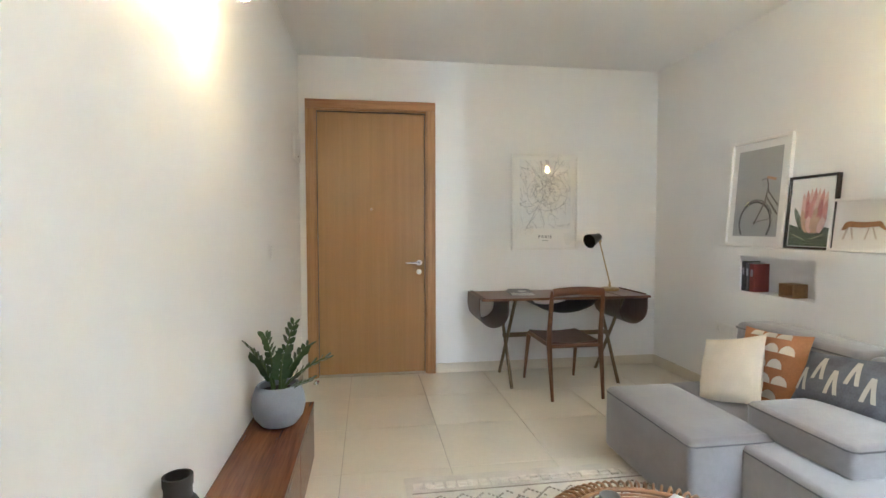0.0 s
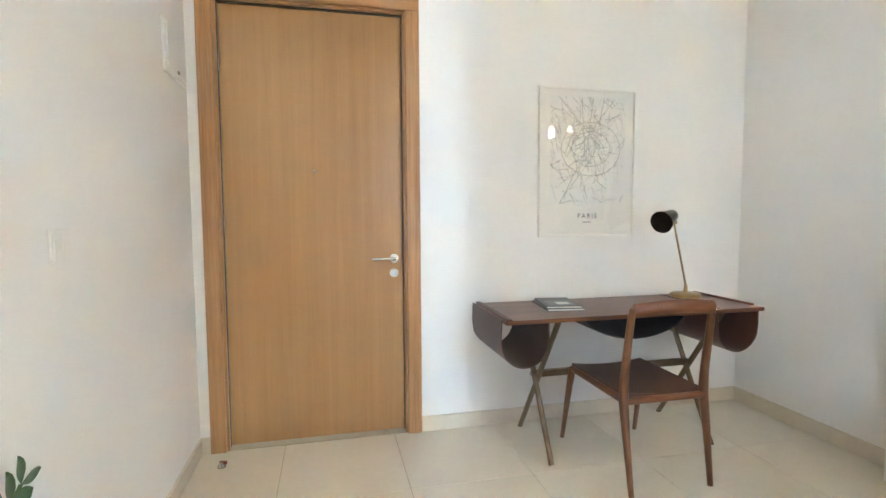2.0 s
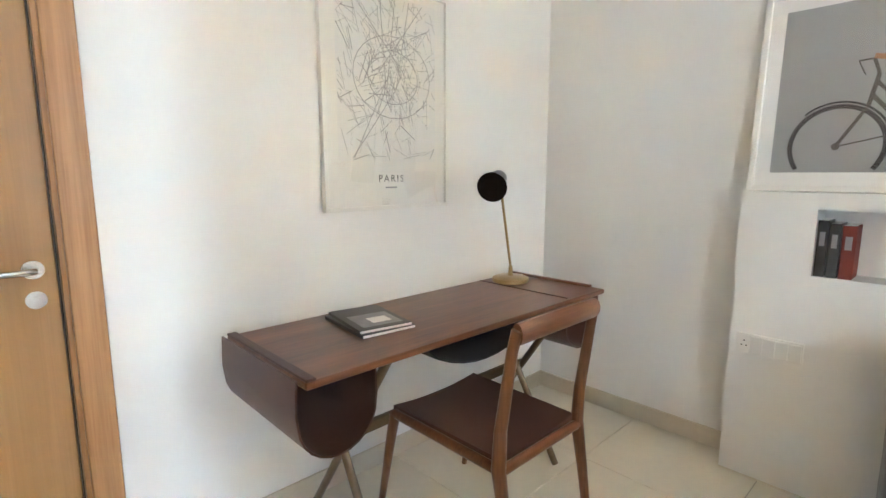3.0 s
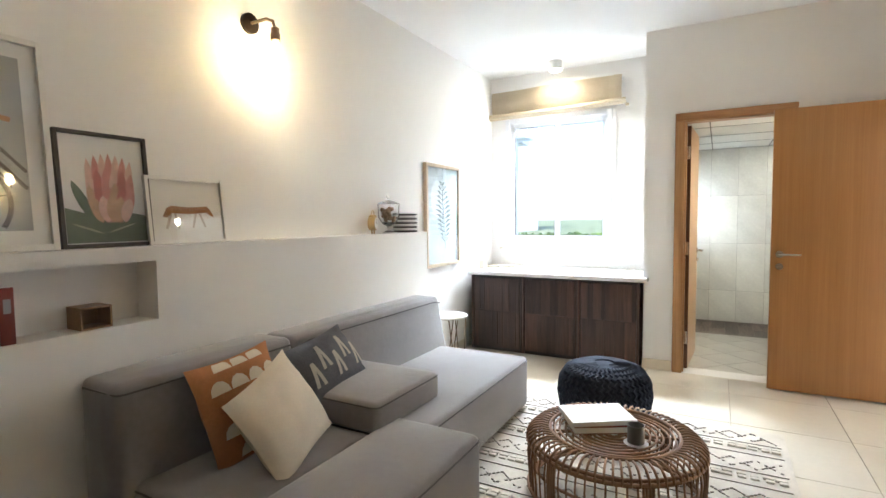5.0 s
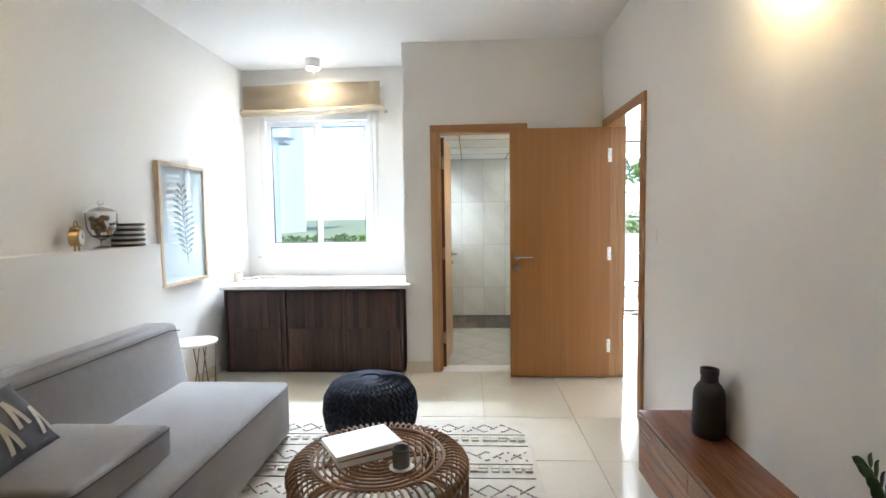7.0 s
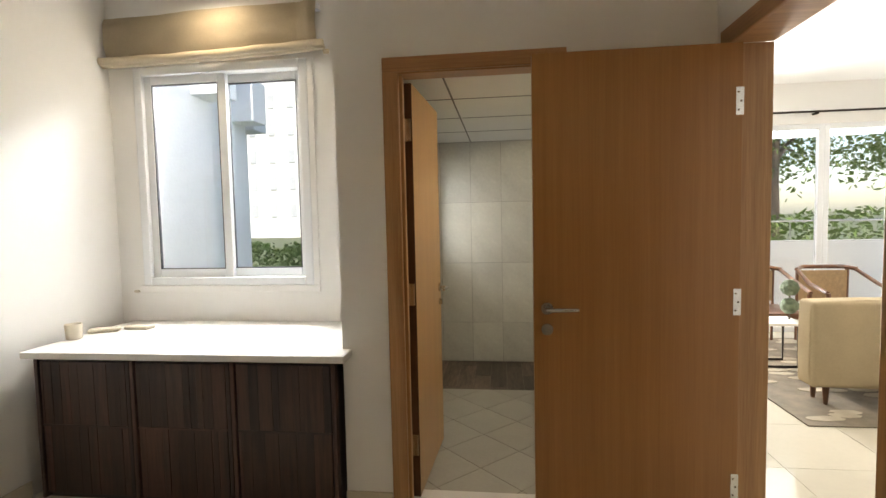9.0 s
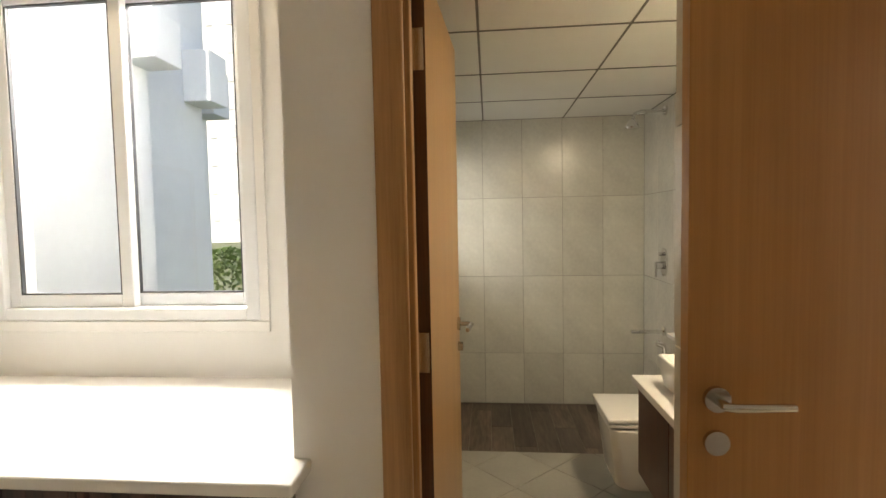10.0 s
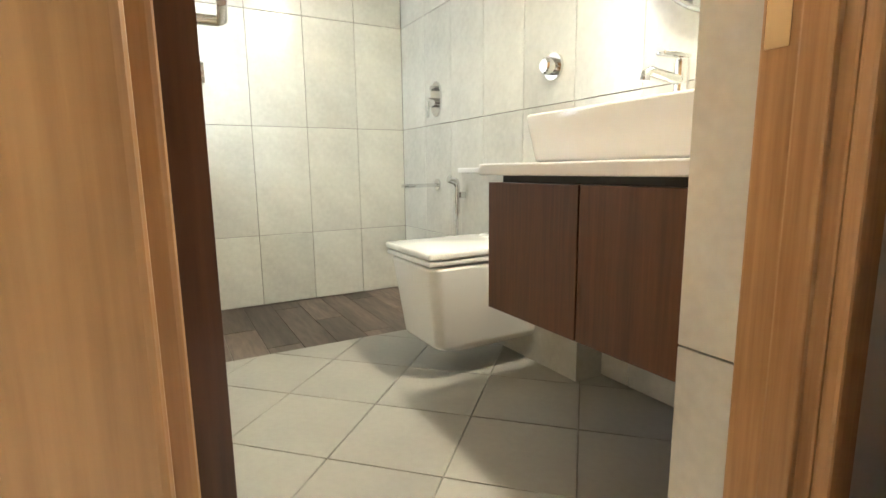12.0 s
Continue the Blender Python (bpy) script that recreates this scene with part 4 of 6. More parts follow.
bk = thing("white_book", (1.645, -3.10, TH + 0.03), "large white hardback book lying on another book", "book", turn=(0, 0, 33))
part("cover", B(-0.155, 0.155, -0.11, 0.11, 0.0, 0.022, 0.002), BOOKW, bk)
part("paper_block", B(-0.150, 0.1552, -0.107, 0.107, 0.003, 0.019), PAPER, bk)
bk = thing("red_book", (1.635, -3.095, TH - 0.005), "red cloth book under the white book", "book", turn=(0, 0, 30))
part("cover", B(-0.14, 0.145, -0.10, 0.105, 0.0, 0.034, 0.002), BOOKR, bk)
part("paper_block", B(-0.136, 0.1452, -0.097, 0.1052, 0.004, 0.030), PAPER, bk)
cp = thing("coffee_cup", (1.445, -2.955, TH - 0.008), "grey stoneware cup standing on a saucer", "cup")
part("cup", lathe(bmesh.new(), [(0.028, 0.008), (0.036, 0.012), (0.037, 0.09), (0.034, 0.09), (0.033, 0.02), (0.01, 0.018)], (1.445, -2.955, TH - 0.006), 28), CUPM, cp, "", True)
part("saucer", lathe(bmesh.new(), [(0.03, 0), (0.05, 0.008), (0.052, 0.011), (0.03, 0.006)], (1.445, -2.955, TH - 0.008), 28), CERAMIC, cp, "", True)

# ---- knitted pouf ----
po = thing("knitted_pouf", (1.78, -3.98, 0.012), "navy knitted round pouf on the rug", "pouf")
bm = bmesh.new()
prof = [(0.12, 0.0), (0.22, 0.02), (0.275, 0.08), (0.29, 0.17), (0.28, 0.26), (0.24, 0.325), (0.16, 0.355), (0.06, 0.362)]
lathe(bm, [(r * 0.965, z) for r, z in prof], (1.78, -3.98, 0.012), 32)
part("core", bm, POUF, po, "", True)
bm = bmesh.new()
for k in range(44):
    a = k * math.tau / 44
    pts = []
    for i in range(len(prof) * 4 - 3):
        j, f = divmod(i, 4)
        f /= 4
        r0, z0 = prof[j]
        r1, z1 = prof[min(j + 1, len(prof) - 1)]
        r, z = r0 + (r1 - r0) * f, z0 + (z1 - z0) * f
        aa = a + 0.035 * (1 if i % 2 else -1)
        pts.append((1.78 + r * math.cos(aa), -3.98 + r * math.sin(aa), 0.012 + z))
    tube(bm, pts, 0.011, 5)
tagged(part("knit_cover", bm, POUF, po, "chunky knitted cords", True), kind="stuff")

# ---- console ----
cs = thing("media_console", (0.16, -2.6, 0.08), "low walnut media console hung on the wall", "console")
CX, CY0, CY1, CZ0, CZ1 = 0.29, -3.45, -1.74, 0.07, 0.385
part("body", B(0.0, CX - 0.02, CY0, CY1, CZ0, CZ1 - 0.022, 0.002), WALNUTY, cs)
part("top", B(0.0, CX, CY0 - 0.004, CY1 + 0.004, CZ1 - 0.022, CZ1, 0.003), WALNUTY, cs)
for i in range(3):
    a, b = CY0 + i * (CY1 - CY0) / 3, CY0 + (i + 1) * (CY1 - CY0) / 3
    d = part("drawer_front", B(CX - 0.0195, CX - 0.002, a + 0.003, b - 0.003, CZ0, CZ1 - 0.028, 0.002), WALNUTY, cs)
    part("finger_notch", B(CX - 0.003, CX - 0.0005, (a + b) / 2 - 0.045, (a + b) / 2 + 0.045, CZ1 - 0.046, CZ1 - 0.030, 0.001), BLACKF, d, "dark cut-out grip")
va_ = thing("stoneware_vase", (0.078, -3.16, CZ1), "matt black bottle-shaped stoneware vase on the console", "vase")
part("body", lathe(bmesh.new(), [(0.060, 0), (0.067, 0.008), (0.069, 0.03), (0.066, 0.185), (0.062, 0.208), (0.048, 0.234), (0.037, 0.246), (0.036, 0.272), (0.039, 0.28), (0.039, 0.305), (0.033, 0.305), (0.030, 0.27), (0.026, 0.19)],
     (0.078, -3.16, CZ1), 40), BLACKV, va_, "", True)

PX, PY = 0.15, -2.04
pl = thing("potted_plant", (PX, PY, CZ1), "zamioculcas plant in a round blue-grey pot on the console", "plant")
part("pot", lathe(bmesh.new(), [(0.06, 0), (0.085, 0.008), (0.118, 0.05), (0.13, 0.10), (0.125, 0.15), (0.108, 0.195), (0.10, 0.205), (0.092, 0.200), (0.10, 0.16), (0.10, 0.15)], (PX, PY, CZ1), 40), CONCRETE, pl, "blue-grey glazed round pot", True)
part("soil", lathe(bmesh.new(), [(0.02, 0.15), (0.105, 0.158), (0.09, 0.170), (0.03, 0.176)], (PX, PY, CZ1), 24), SOIL, pl, "dark potting soil", True)
rp = random.Random(11)
leaf = bmesh.new()
lw = [0.0, 0.55, 0.95, 1.0, 0.72, 0.0]
lv = []
for i, w in enumerate(lw):
    x = i / 5
    lv.append([leaf.verts.new((x, -w * 0.24, 0.10 * w * 0.24)), leaf.verts.new((x, 0, -0.05 * x * x)), leaf.verts.new((x, w * 0.24, 0.10 * w * 0.24))])
for a, b in zip(lv, lv[1:]):
    for k in range(2):
        leaf.faces.new((a[k], a[k + 1], b[k + 1], b[k]))
bmesh.ops.remove_doubles(leaf, verts=leaf.verts, dist=1e-5)
bmesh.ops.solidify(leaf, geom=leaf.faces[:], thickness=0.012)
leaf_me = mesh_of("leaf", leaf, LEAF, True)
STEMS = [(0.05, 0.06, 0.37, 0.35), (-0.115, -0.05, 0.30, 0.25), (0.20, 0.05, 0.17, 0.2), (0.13, -0.03, 0.07, -0.3), (-0.11, 0.06, 0.20, 0.1),
         (0.03, -0.06, 0.25, 0.3), (0.11, 0.10, 0.23, 0.2), (-0.04, 0.02, 0.31, 0.5)]
for ox, oy, rise, early in STEMS:
    out = Vector((ox, oy, 0)).normalized()
    reach = math.hypot(ox, oy)
    base = Vector((PX, PY, CZ1 + 0.165)) + out * 0.025
    pts = []
    for i in range(9):
        u = i / 8
        pts.append(base + out * (reach * u ** 1.5) + Vector((0, 0, 0.86 * rise * (u + early * u * (1 - u)))))
    st = part("stem", tube(bmesh.new(), pts, [0.008 - 0.0006 * i for i in range(9)], 7), STEM, pl, "", True)
    for i in range(2, 9):
        d = (pts[i] - pts[i - 1]).normalized()
        for s in (-1, 1):
            side = d.cross(out if abs(d.dot(out)) < 0.95 else Vector((0, 0, 1))).normalized() * s
            way = (side * 0.85 + d * 0.75 + Vector((0, 0, 0.1 * rp.random()))).normalized()
            up = way.cross(d).normalized() * s + Vector((rp.uniform(-.3, .3), rp.uniform(-.3, .3), 0.3))
            yv = up.cross(way).normalized()
            zv = way.cross(yv)
            L_ = rp.uniform(0.052, 0.070) * (0.85 if i > 7 else 1)
            ob = new("leaf", leaf_me)
            ob.parent = st
            m = Matrix((way, yv, zv)).transposed().to_4x4()
            ob.matrix_local = Matrix.Translation(pts[i] - ORIGIN[pl.name]) @ m @ Matrix.Diagonal((L_, L_, L_, 1))

# ---- window counter and cabinets ----
solid("window_counter", B(1.665, 3.345, YW, -5.16, 0.765, 0.80, 0.006, 3), STONE, "white stone counter under the window", "counter")
for i in range(3):
    a = 1.735 + i * 0.535
    b = a + 0.525
    cb = thing("base_cabinet", ((a + b) / 2, -5.55, 0), "dark slatted wood cabinet under the stone counter", "cabinet", "window cabinets")
    part("body", B(a - 0.004, b + 0.004, -5.90, -5.265, 0.0, 0.763), BLACKF, cb)
    part("stile", B(a - 0.004, a + 0.016, -5.265, -5.222, 0.012, 0.757, 0.003), DARKSLAT, cb)
    part("stile", B(b - 0.016, b + 0.004, -5.265, -5.222, 0.012, 0.757, 0.003), DARKSLAT, cb)
    d = part("door", B(a + 0.02, b - 0.02, -5.262, -5.244, 0.03, 0.745), BLACKF, cb)
    rs = random.Random(i)
    for z0, z1 in ((0.04, 0.395), (0.405, 0.735)):
        x = a + 0.024
        while x < b - 0.03:
            w = min(rs.choice((0.035, 0.05, 0.07, 0.09)), b - 0.024 - x)
            part("slat", B(x + 0.0002, x + w - 0.0002, -5.244, -5.232 + 0.003 * rs.random(), z0, z1, 0.001, 1), DARKSLAT, d)
            x += w
    part("rail", B(a + 0.02, b - 0.02, -5.244, -5.228, 0.395, 0.405), DARKSLAT, d)

# ---- desk ----
DX0, DX1, DY0, DY1, DZ = 1.50, 3.01, -0.62, -0.10, 0.775
dk = thing("writing_desk", (2.25, -0.36, 0), "walnut campaign desk with hanging leather slings", "desk")
part("tabletop", B(DX0 + 0.02, DX1, DY0, DY1, DZ - 0.022, DZ, 0.006, 3), WALNUT, dk)
part("edge_strip", B(DX1 - 0.03, DX1 - 0.01, DY0 + 0.06, DY1, DZ, DZ + 0.012, 0.003), WALNUT, dk)
part("edge_strip", B(DX0 + 0.02, DX0 + 0.05, DY0 + 0.0, DY1, DZ, DZ + 0.008, 0.003), LEATHER, dk)
for x0, x1 in ((DX0, DX0 + 0.25), (DX1 - 0.28, DX1 - 0.02)):
    c, r = (x0 + x1) / 2, (x1 - x0) / 2
    pts = [(x0, DZ + 0.004), (x0 - 0.004, DZ - 0.09)] + [(c - (r + 0.0) * math.cos(a), DZ - 0.12 - 0.125 * math.sin(a)) for a in [math.pi * i / 12 for i in range(1, 12)]] + [(x1 + 0.002, DZ - 0.10), (x1, DZ - 0.02)]
    part("sling", sheet(bmesh.new(), pts, 0.006, DY0 + 0.02, DY1 - 0.01, "y"), LEATHER, dk, "brown leather storage sling", True)
pts = [(1.95 + 0.06 * i, DZ - 0.024 - 0.115 * math.sin(math.pi * i / 10) ** 0.6) for i in range(11)]
part("sling", sheet(bmesh.new(), pts, 0.005, DY0 + 0.04, DY1 - 0.03, "y"), NAVY, dk, "navy canvas drawer sling", True)
for x in (1.80, 2.76):
    part("leg", tube(bmesh.new(), [(x - 0.011, -0.56, 0.0), (x - 0.011, -0.13, DZ - 0.02)], 0.015, 10), BRONZE, dk, "", True)
    part("leg", tube(bmesh.new(), [(x + 0.011, -0.07, 0.0), (x + 0.011, -0.58, DZ - 0.02)], 0.015, 10), BRONZE, dk, "", True)
    part("pivot", tube(bmesh.new(), [(x - 0.03, -0.33, 0.41), (x + 0.03, -0.33, 0.41)], 0.014, 10), BRONZE, dk, "", True)
part("stretcher", B(1.80, 2.76, -0.345, -0.32, 0.39, 0.43, 0.005), BRONZE, dk)

# ---- desk chair ----
cr = thing("desk_chair", (2.22, -0.62, 0), "walnut chair with a leather seat and open back", "chair")
SX0, SX1 = 2.01, 2.44
bm = B(SX0 + 0.005, SX1 - 0.005, -0.85, -0.36, 0.425, 0.455)
bmesh.ops.subdivide_edges(bm, edges=bm.edges[:], cuts=6, use_grid_fill=True)
for v in bm.verts:
    u = (v.co.x - (SX0 + SX1) / 2) / 0.21
    v.co.z -= 0.016 * (1 - u * u)
    v.co.x += 0.02 * u * (v.co.y + 0.6)
part("seat", bm, LEATHER, cr, "dark brown leather seat", True)
for x in (SX0, SX1):
    s = 1 if x > 2.2 else -1
    part("back_leg", tube(bmesh.new(), [(x - s * 0.005, -0.93, 0.0), (x, -0.89, 0.25), (x, -0.86, 0.43), (x, -0.865, 0.55), (x - s * 0.003, -0.90, 0.80), (x - s * 0.008, -0.912, 0.865)], [0.013, 0.018, 0.023, 0.020, 0.017, 0.017], 12), WALNUTZ, cr, "", True)
    part("front_leg", tube(bmesh.new(), [(x + s * 0.02, -0.29, 0.0), (x + s * 0.012, -0.35, 0.30), (x + s * 0.006, -0.375, 0.43)], [0.012, 0.018, 0.021], 12), WALNUTZ, cr, "", True)
    part("side_rail", tube(bmesh.new(), [(x, -0.86, 0.425), (x + s * 0.006, -0.375, 0.43)], 0.017, 10), WALNUTZ, cr, "", True)
part("front_rail", tube(bmesh.new(), [(SX0 - 0.005, -0.375, 0.425), (SX1 + 0.005, -0.375, 0.425)], 0.016, 10), WALNUT, cr, "", True)
part("back_rail", tube(bmesh.new(), [(SX0, -0.865, 0.42), (SX1, -0.865, 0.42)], 0.017, 10), WALNUT, cr, "", True)
bm = tube(bmesh.new(), [(SX0 + 0.01 + 0.41 * i / 8, -0.912 - 0.03 * math.sin(math.pi * i / 8), 0.855 + 0.012 * math.sin(math.pi * i / 8)) for i in range(9)], 0.022, 12)
for v in bm.verts:
    v.co.z = 0.86 + (v.co.z - 0.86) * 1.5
part("top_rail", bm, WALNUT, cr, "", True)

cr.location.y += 0.02

# ---- desk lamp, magazines ----
dl = thing("desk_lamp", (2.83, -0.22, DZ), "aged brass desk lamp with a dark cone shade, unlit", "lamp")
part("base", lathe(bmesh.new(), [(0.085, 0), (0.09, 0.006), (0.088, 0.02), (0.075, 0.026), (0.015, 0.03)], (2.83, -0.22, DZ + 0.0), 36), BRASS, dl, "", True)
part("joint", tube(bmesh.new(), [(2.83, -0.22, DZ + 0.02), (2.83, -0.22, DZ + 0.075)], [0.013, 0.009], 12), BRASS, dl, "", True)
part("stem", tube(bmesh.new(), [(2.83, -0.22, DZ + 0.07), (2.71, -0.25, DZ + 0.46)], 0.006, 8), BRASS, dl, "", True)
part("knuckle", tube(bmesh.new(), [(2.695, -0.25, DZ + 0.46), (2.725, -0.25, DZ + 0.46)], 0.013, 10), BRASS, dl, "", True)
ax = Vector((-0.86, -0.45, -0.28)).normalized()
c0 = Vector((2.72, -0.235, DZ + 0.505))
bm = bmesh.new()
tube(bm, [c0, c0 + ax * 0.02, c0 + ax * 0.06, c0 + ax * 0.16, c0 + ax * 0.16, c0 + ax * 0.05], [0.022, 0.036, 0.042, 0.066, 0.062, 0.036], 28)
part("shade", bm, BLACKM, dl, "dark bronze shade", True)
for i, (m_, w, h, z, lab) in enumerate(((BOOKK, 0.20, 0.28, 0.0, "glossy dark magazine lying on the desk"), (BOOKK, 0.19, 0.27, 0.013, "black-and-white photo magazine on top of another"))):
    mg = thing("magazine", (1.93, -0.31, DZ + z), lab, "magazine", turn=(0, 0, -6 - 4 * i))
    part("cover", B(-w / 2, w / 2, -h / 2, h / 2, 0.0, 0.012, 0.001, 1), m_, mg)
    part("paper_block", B(-w / 2 + 0.002, w / 2 + 0.0006, -h / 2 - 0.0006, h / 2 - 0.002, 0.002, 0.010), PAPER, mg)
    if i:
        part("cover_picture", B(-0.07, 0.075, -0.11, 0.03, 0.0118, 0.0128), INKG, mg)
        part("cover_highlight", B(-0.02, 0.05, -0.08, -0.02, 0.0125, 0.0134), PAPER, mg)

# ---- pictures ----
def on_face(u, v, w):
    return (u, -w, v)


def disc(cx, cy, r, n=28, squash=1.0, a0=0.0, a1=math.tau):
    return [(cx + r * math.cos(a0 + (a1 - a0) * i / n), cy + squash * r * math.sin(a0 + (a1 - a0) * i / n)) for i in range(n if a1 - a0 > 6.2 else n + 1)]


def bar(a, b, w):
    d = (Vector(b) - Vector(a)).normalized() * (w / 2)
    n = Vector((-d.y, d.x))
    return [tuple(Vector(a) + n), tuple(Vector(a) - n), tuple(Vector(b) - n), tuple(Vector(b) + n)]


def picture(name, at, w, h, border, deep, frame_mat, label, turn, mount=None, back=None):
    """A framed print standing or hanging; its foot is at 'at', its face looks along its own -y."""
    t = thing(name, at, label, "picture", turn=turn)
    bm = bmesh.new()
    for b in ((-w / 2, -w / 2 + border, 0, h), (w / 2 - border, w / 2, 0, h), (-w / 2 + border, w / 2 - border, 0, border), (-w / 2 + border, w / 2 - border, h - border, h)):
        box(bm, b[0], b[1], -deep, 0, b[2], b[3], 0.0015, 1)
    part("frame", bm, frame_mat, t)
    part("backing", B(-w / 2 + border, w / 2 - border, -deep * 0.45, -0.001, border, h - border), mount or PAPER, t, "paper mount")
    g = part("glazing", B(-w / 2 + border, w / 2 - border, -deep * 0.8, -deep * 0.8 + 0.0015, border, h - border), GLASS, t)
    g.visible_shadow = False
    return t, deep * 0.45


def art(t, name, shapes, material, level, label=""):
    bm = bmesh.new()
    for s in shapes:
        plate(bm, s, level, level + 0.0004, on_face)
    return part(name, bm, material, t, label)


# street map over the desk
mp_, lv0 = picture("map_poster", (2.27, -0.001, 1.145), 0.652, 0.91, 0.016, 0.026, WHITE, "framed black-and-white city map poster on the wall", (0, 0, 0))
art(mp_, "map_ground", [[(-0.255, 0.20), (0.255, 0.20), (0.255, 0.86), (-0.255, 0.86)]], mat("map_paper", (0.77, 0.77, 0.76), 0.8, var=0.04, scale=9), lv0 + 0.0004)
rm = random.Random(7)
lines, heavy = [], []


def clip_line(a, b):
    n = 12
    keep = [(a[0] + (b[0] - a[0]) * i / n, a[1] + (b[1] - a[1]) * i / n) for i in range(n + 1)]
    keep = [p for p in keep if abs(p[0]) < 0.253 and 0.202 < p[1] < 0.858]
    return (keep[0], keep[-1]) if len(keep) > 2 else None


for i in range(330):
    x, y = rm.gauss(0, 0.14), 0.53 + rm.gauss(0, 0.19)
    a = rm.choice((0.3, 0.3 + math.pi / 2, 1.1, 2.3)) + rm.gauss(0, 0.25)
    l = rm.uniform(0.03, 0.13)
    c = clip_line((x, y), (x + l * math.cos(a), y + l * math.sin(a)))
    if c:
        (heavy if i % 6 == 0 else lines).append(bar(*c, rm.uniform(0.0012, 0.002) if i % 6 else 0.0032))
for k in range(7):
    x, y, a = rm.uniform(-0.25, 0.25), rm.choice((0.21, 0.85)), rm.uniform(0, 6.28)
    tx, ty = rm.gauss(0, 0.05), 0.53 + rm.gauss(0, 0.06)
    c = clip_line((x, y), (tx, ty))
    if c:
        heavy.append(bar(*c, 0.003))
for r in (0.13, 0.20):
    pts = disc(0.02, 0.54, r, 26, 0.82)
    for p, q in zip(pts, pts[1:] + pts[:1]):
        heavy.append(bar(p, q, 0.003))
art(mp_, "streets", lines, INKG, lv0 + 0.0012, "fine grey streets")
art(mp_, "avenues", heavy, mat("mid_grey_ink", (0.34, 0.34, 0.35), 0.8, var=0.1), lv0 + 0.0018, "darker avenues")
blocks = []
for i in range(70):
    x, y, s = rm.gauss(0, 0.13), 0.53 + rm.gauss(0, 0.16), rm.uniform(0.008, 0.03)
    if abs(x) < 0.22 and 0.24 < y < 0.82:
        a = rm.uniform(0, 1.5)
        blocks.append([(x + s * math.cos(a + q), y + s * math.sin(a + q)) for q in (0, 1.4, 3.1, 4.7)])
art(mp_, "white_blocks", blocks, PAPER, lv0 + 0.0008)


def lettering(text, t, x, z, y, size, material, spacing=1.3):
    cu = bpy.data.curves.new("letters", "FONT")
    cu.body, cu.size, cu.align_x, cu.space_character, cu.extrude = text, size, "CENTER", spacing, 0.0003
    ob = bpy.data.objects.new("letters", cu)
    me = bpy.data.meshes.new_from_object(ob)
    bpy.data.objects.remove(ob)
    me.materials.append(material)
    o = new("lettering", me)
    o.parent = t
    o.matrix_local = pose(x, y, z, 90, 0, 0)
    return tagged(o, "printed capital letters")


lettering("PARIS", mp_, 0, 0.115, -lv0 - 0.002, 0.042, INK, 1.35)
art(mp_, "small_print", [[(-0.03, 0.088), (0.03, 0.088), (0.03, 0.094), (-0.03, 0.094)]], INKG, lv0 + 0.0006, "small unreadable line")

# bicycle print on the ledge
LZ = 1.2205
bp, l0 = picture("bicycle_print", (3.365, -1.345, LZ), 0.56, 0.78, 0.022, 0.03, WHITE, "white-framed grey print of a bicycle leaning on the ledge", (-4.5, 0, -90))
art(bp, "print_ground", [[(-0.205, 0.075), (0.205, 0.075), (0.205, 0.705), (-0.205, 0.705)]], GREYPAPER, l0 + 0.0006)
def bike(u, v):
    """Places the drawn bicycle on the print, cut at its border."""
    return (min((u + 0.045) * 1.1, 0.204), 0.172 + (v - 0.17) * 1.12)


def drawn(shape):
    return [bike(*p) for p in shape]


rim_line = disc(-0.045, 0.172, 0.132, 60)
tyre = [drawn(bar(p, q, 0.015)) for p, q in zip(rim_line, rim_line[1:] + rim_line[:1]) if p[1] > 0.10 - 0.012 and q[1] > 0.10 - 0.012]
art(bp, "bicycle_wheel", tyre, INK, l0 + 0.0012)
guard = disc(-0.045, 0.172, 0.146, 30, 1.0, 0.35, 2.3)
art(bp, "mudguard", [drawn(bar(p, q, 0.007)) for p, q in zip(guard, guard[1:])], INK, l0 + 0.0014)
fr = [bar((-0.045, 0.17), (0.03, 0.30), 0.011), bar((0.03, 0.30), (0.048, 0.40), 0.013), bar((0.048, 0.40), (0.03, 0.45), 0.010), bar((0.035, 0.335), (0.135, 0.22), 0.013), bar((0.045, 0.375), (0.137, 0.275), 0.011),
      bar((-0.045, 0.17), (0.085, 0.20), 0.005), bar((-0.01, 0.447), (0.06, 0.452), 0.006), bar((-0.01, 0.447), (0.012, 0.40), 0.004), disc(-0.045, 0.17, 0.012, 14)]
art(bp, "bicycle_frame", [drawn(f) for f in fr], mat("print_brown_grey", (0.10, 0.085, 0.075), 0.8, var=0.2, scale=20), l0 + 0.0017)
art(bp, "handlebar_grip", [drawn(bar((0.03, 0.458), (0.105, 0.440), 0.017))], DEER, l0 + 0.002)
art(bp, "spokes", [drawn(bar((-0.045, 0.172), (-0.045 + 0.125 * math.cos(a), 0.172 + 0.125 * math.sin(a)), 0.0012)) for a in [i * 0.4 for i in range(0, 9)]], INKG, l0 + 0.001)

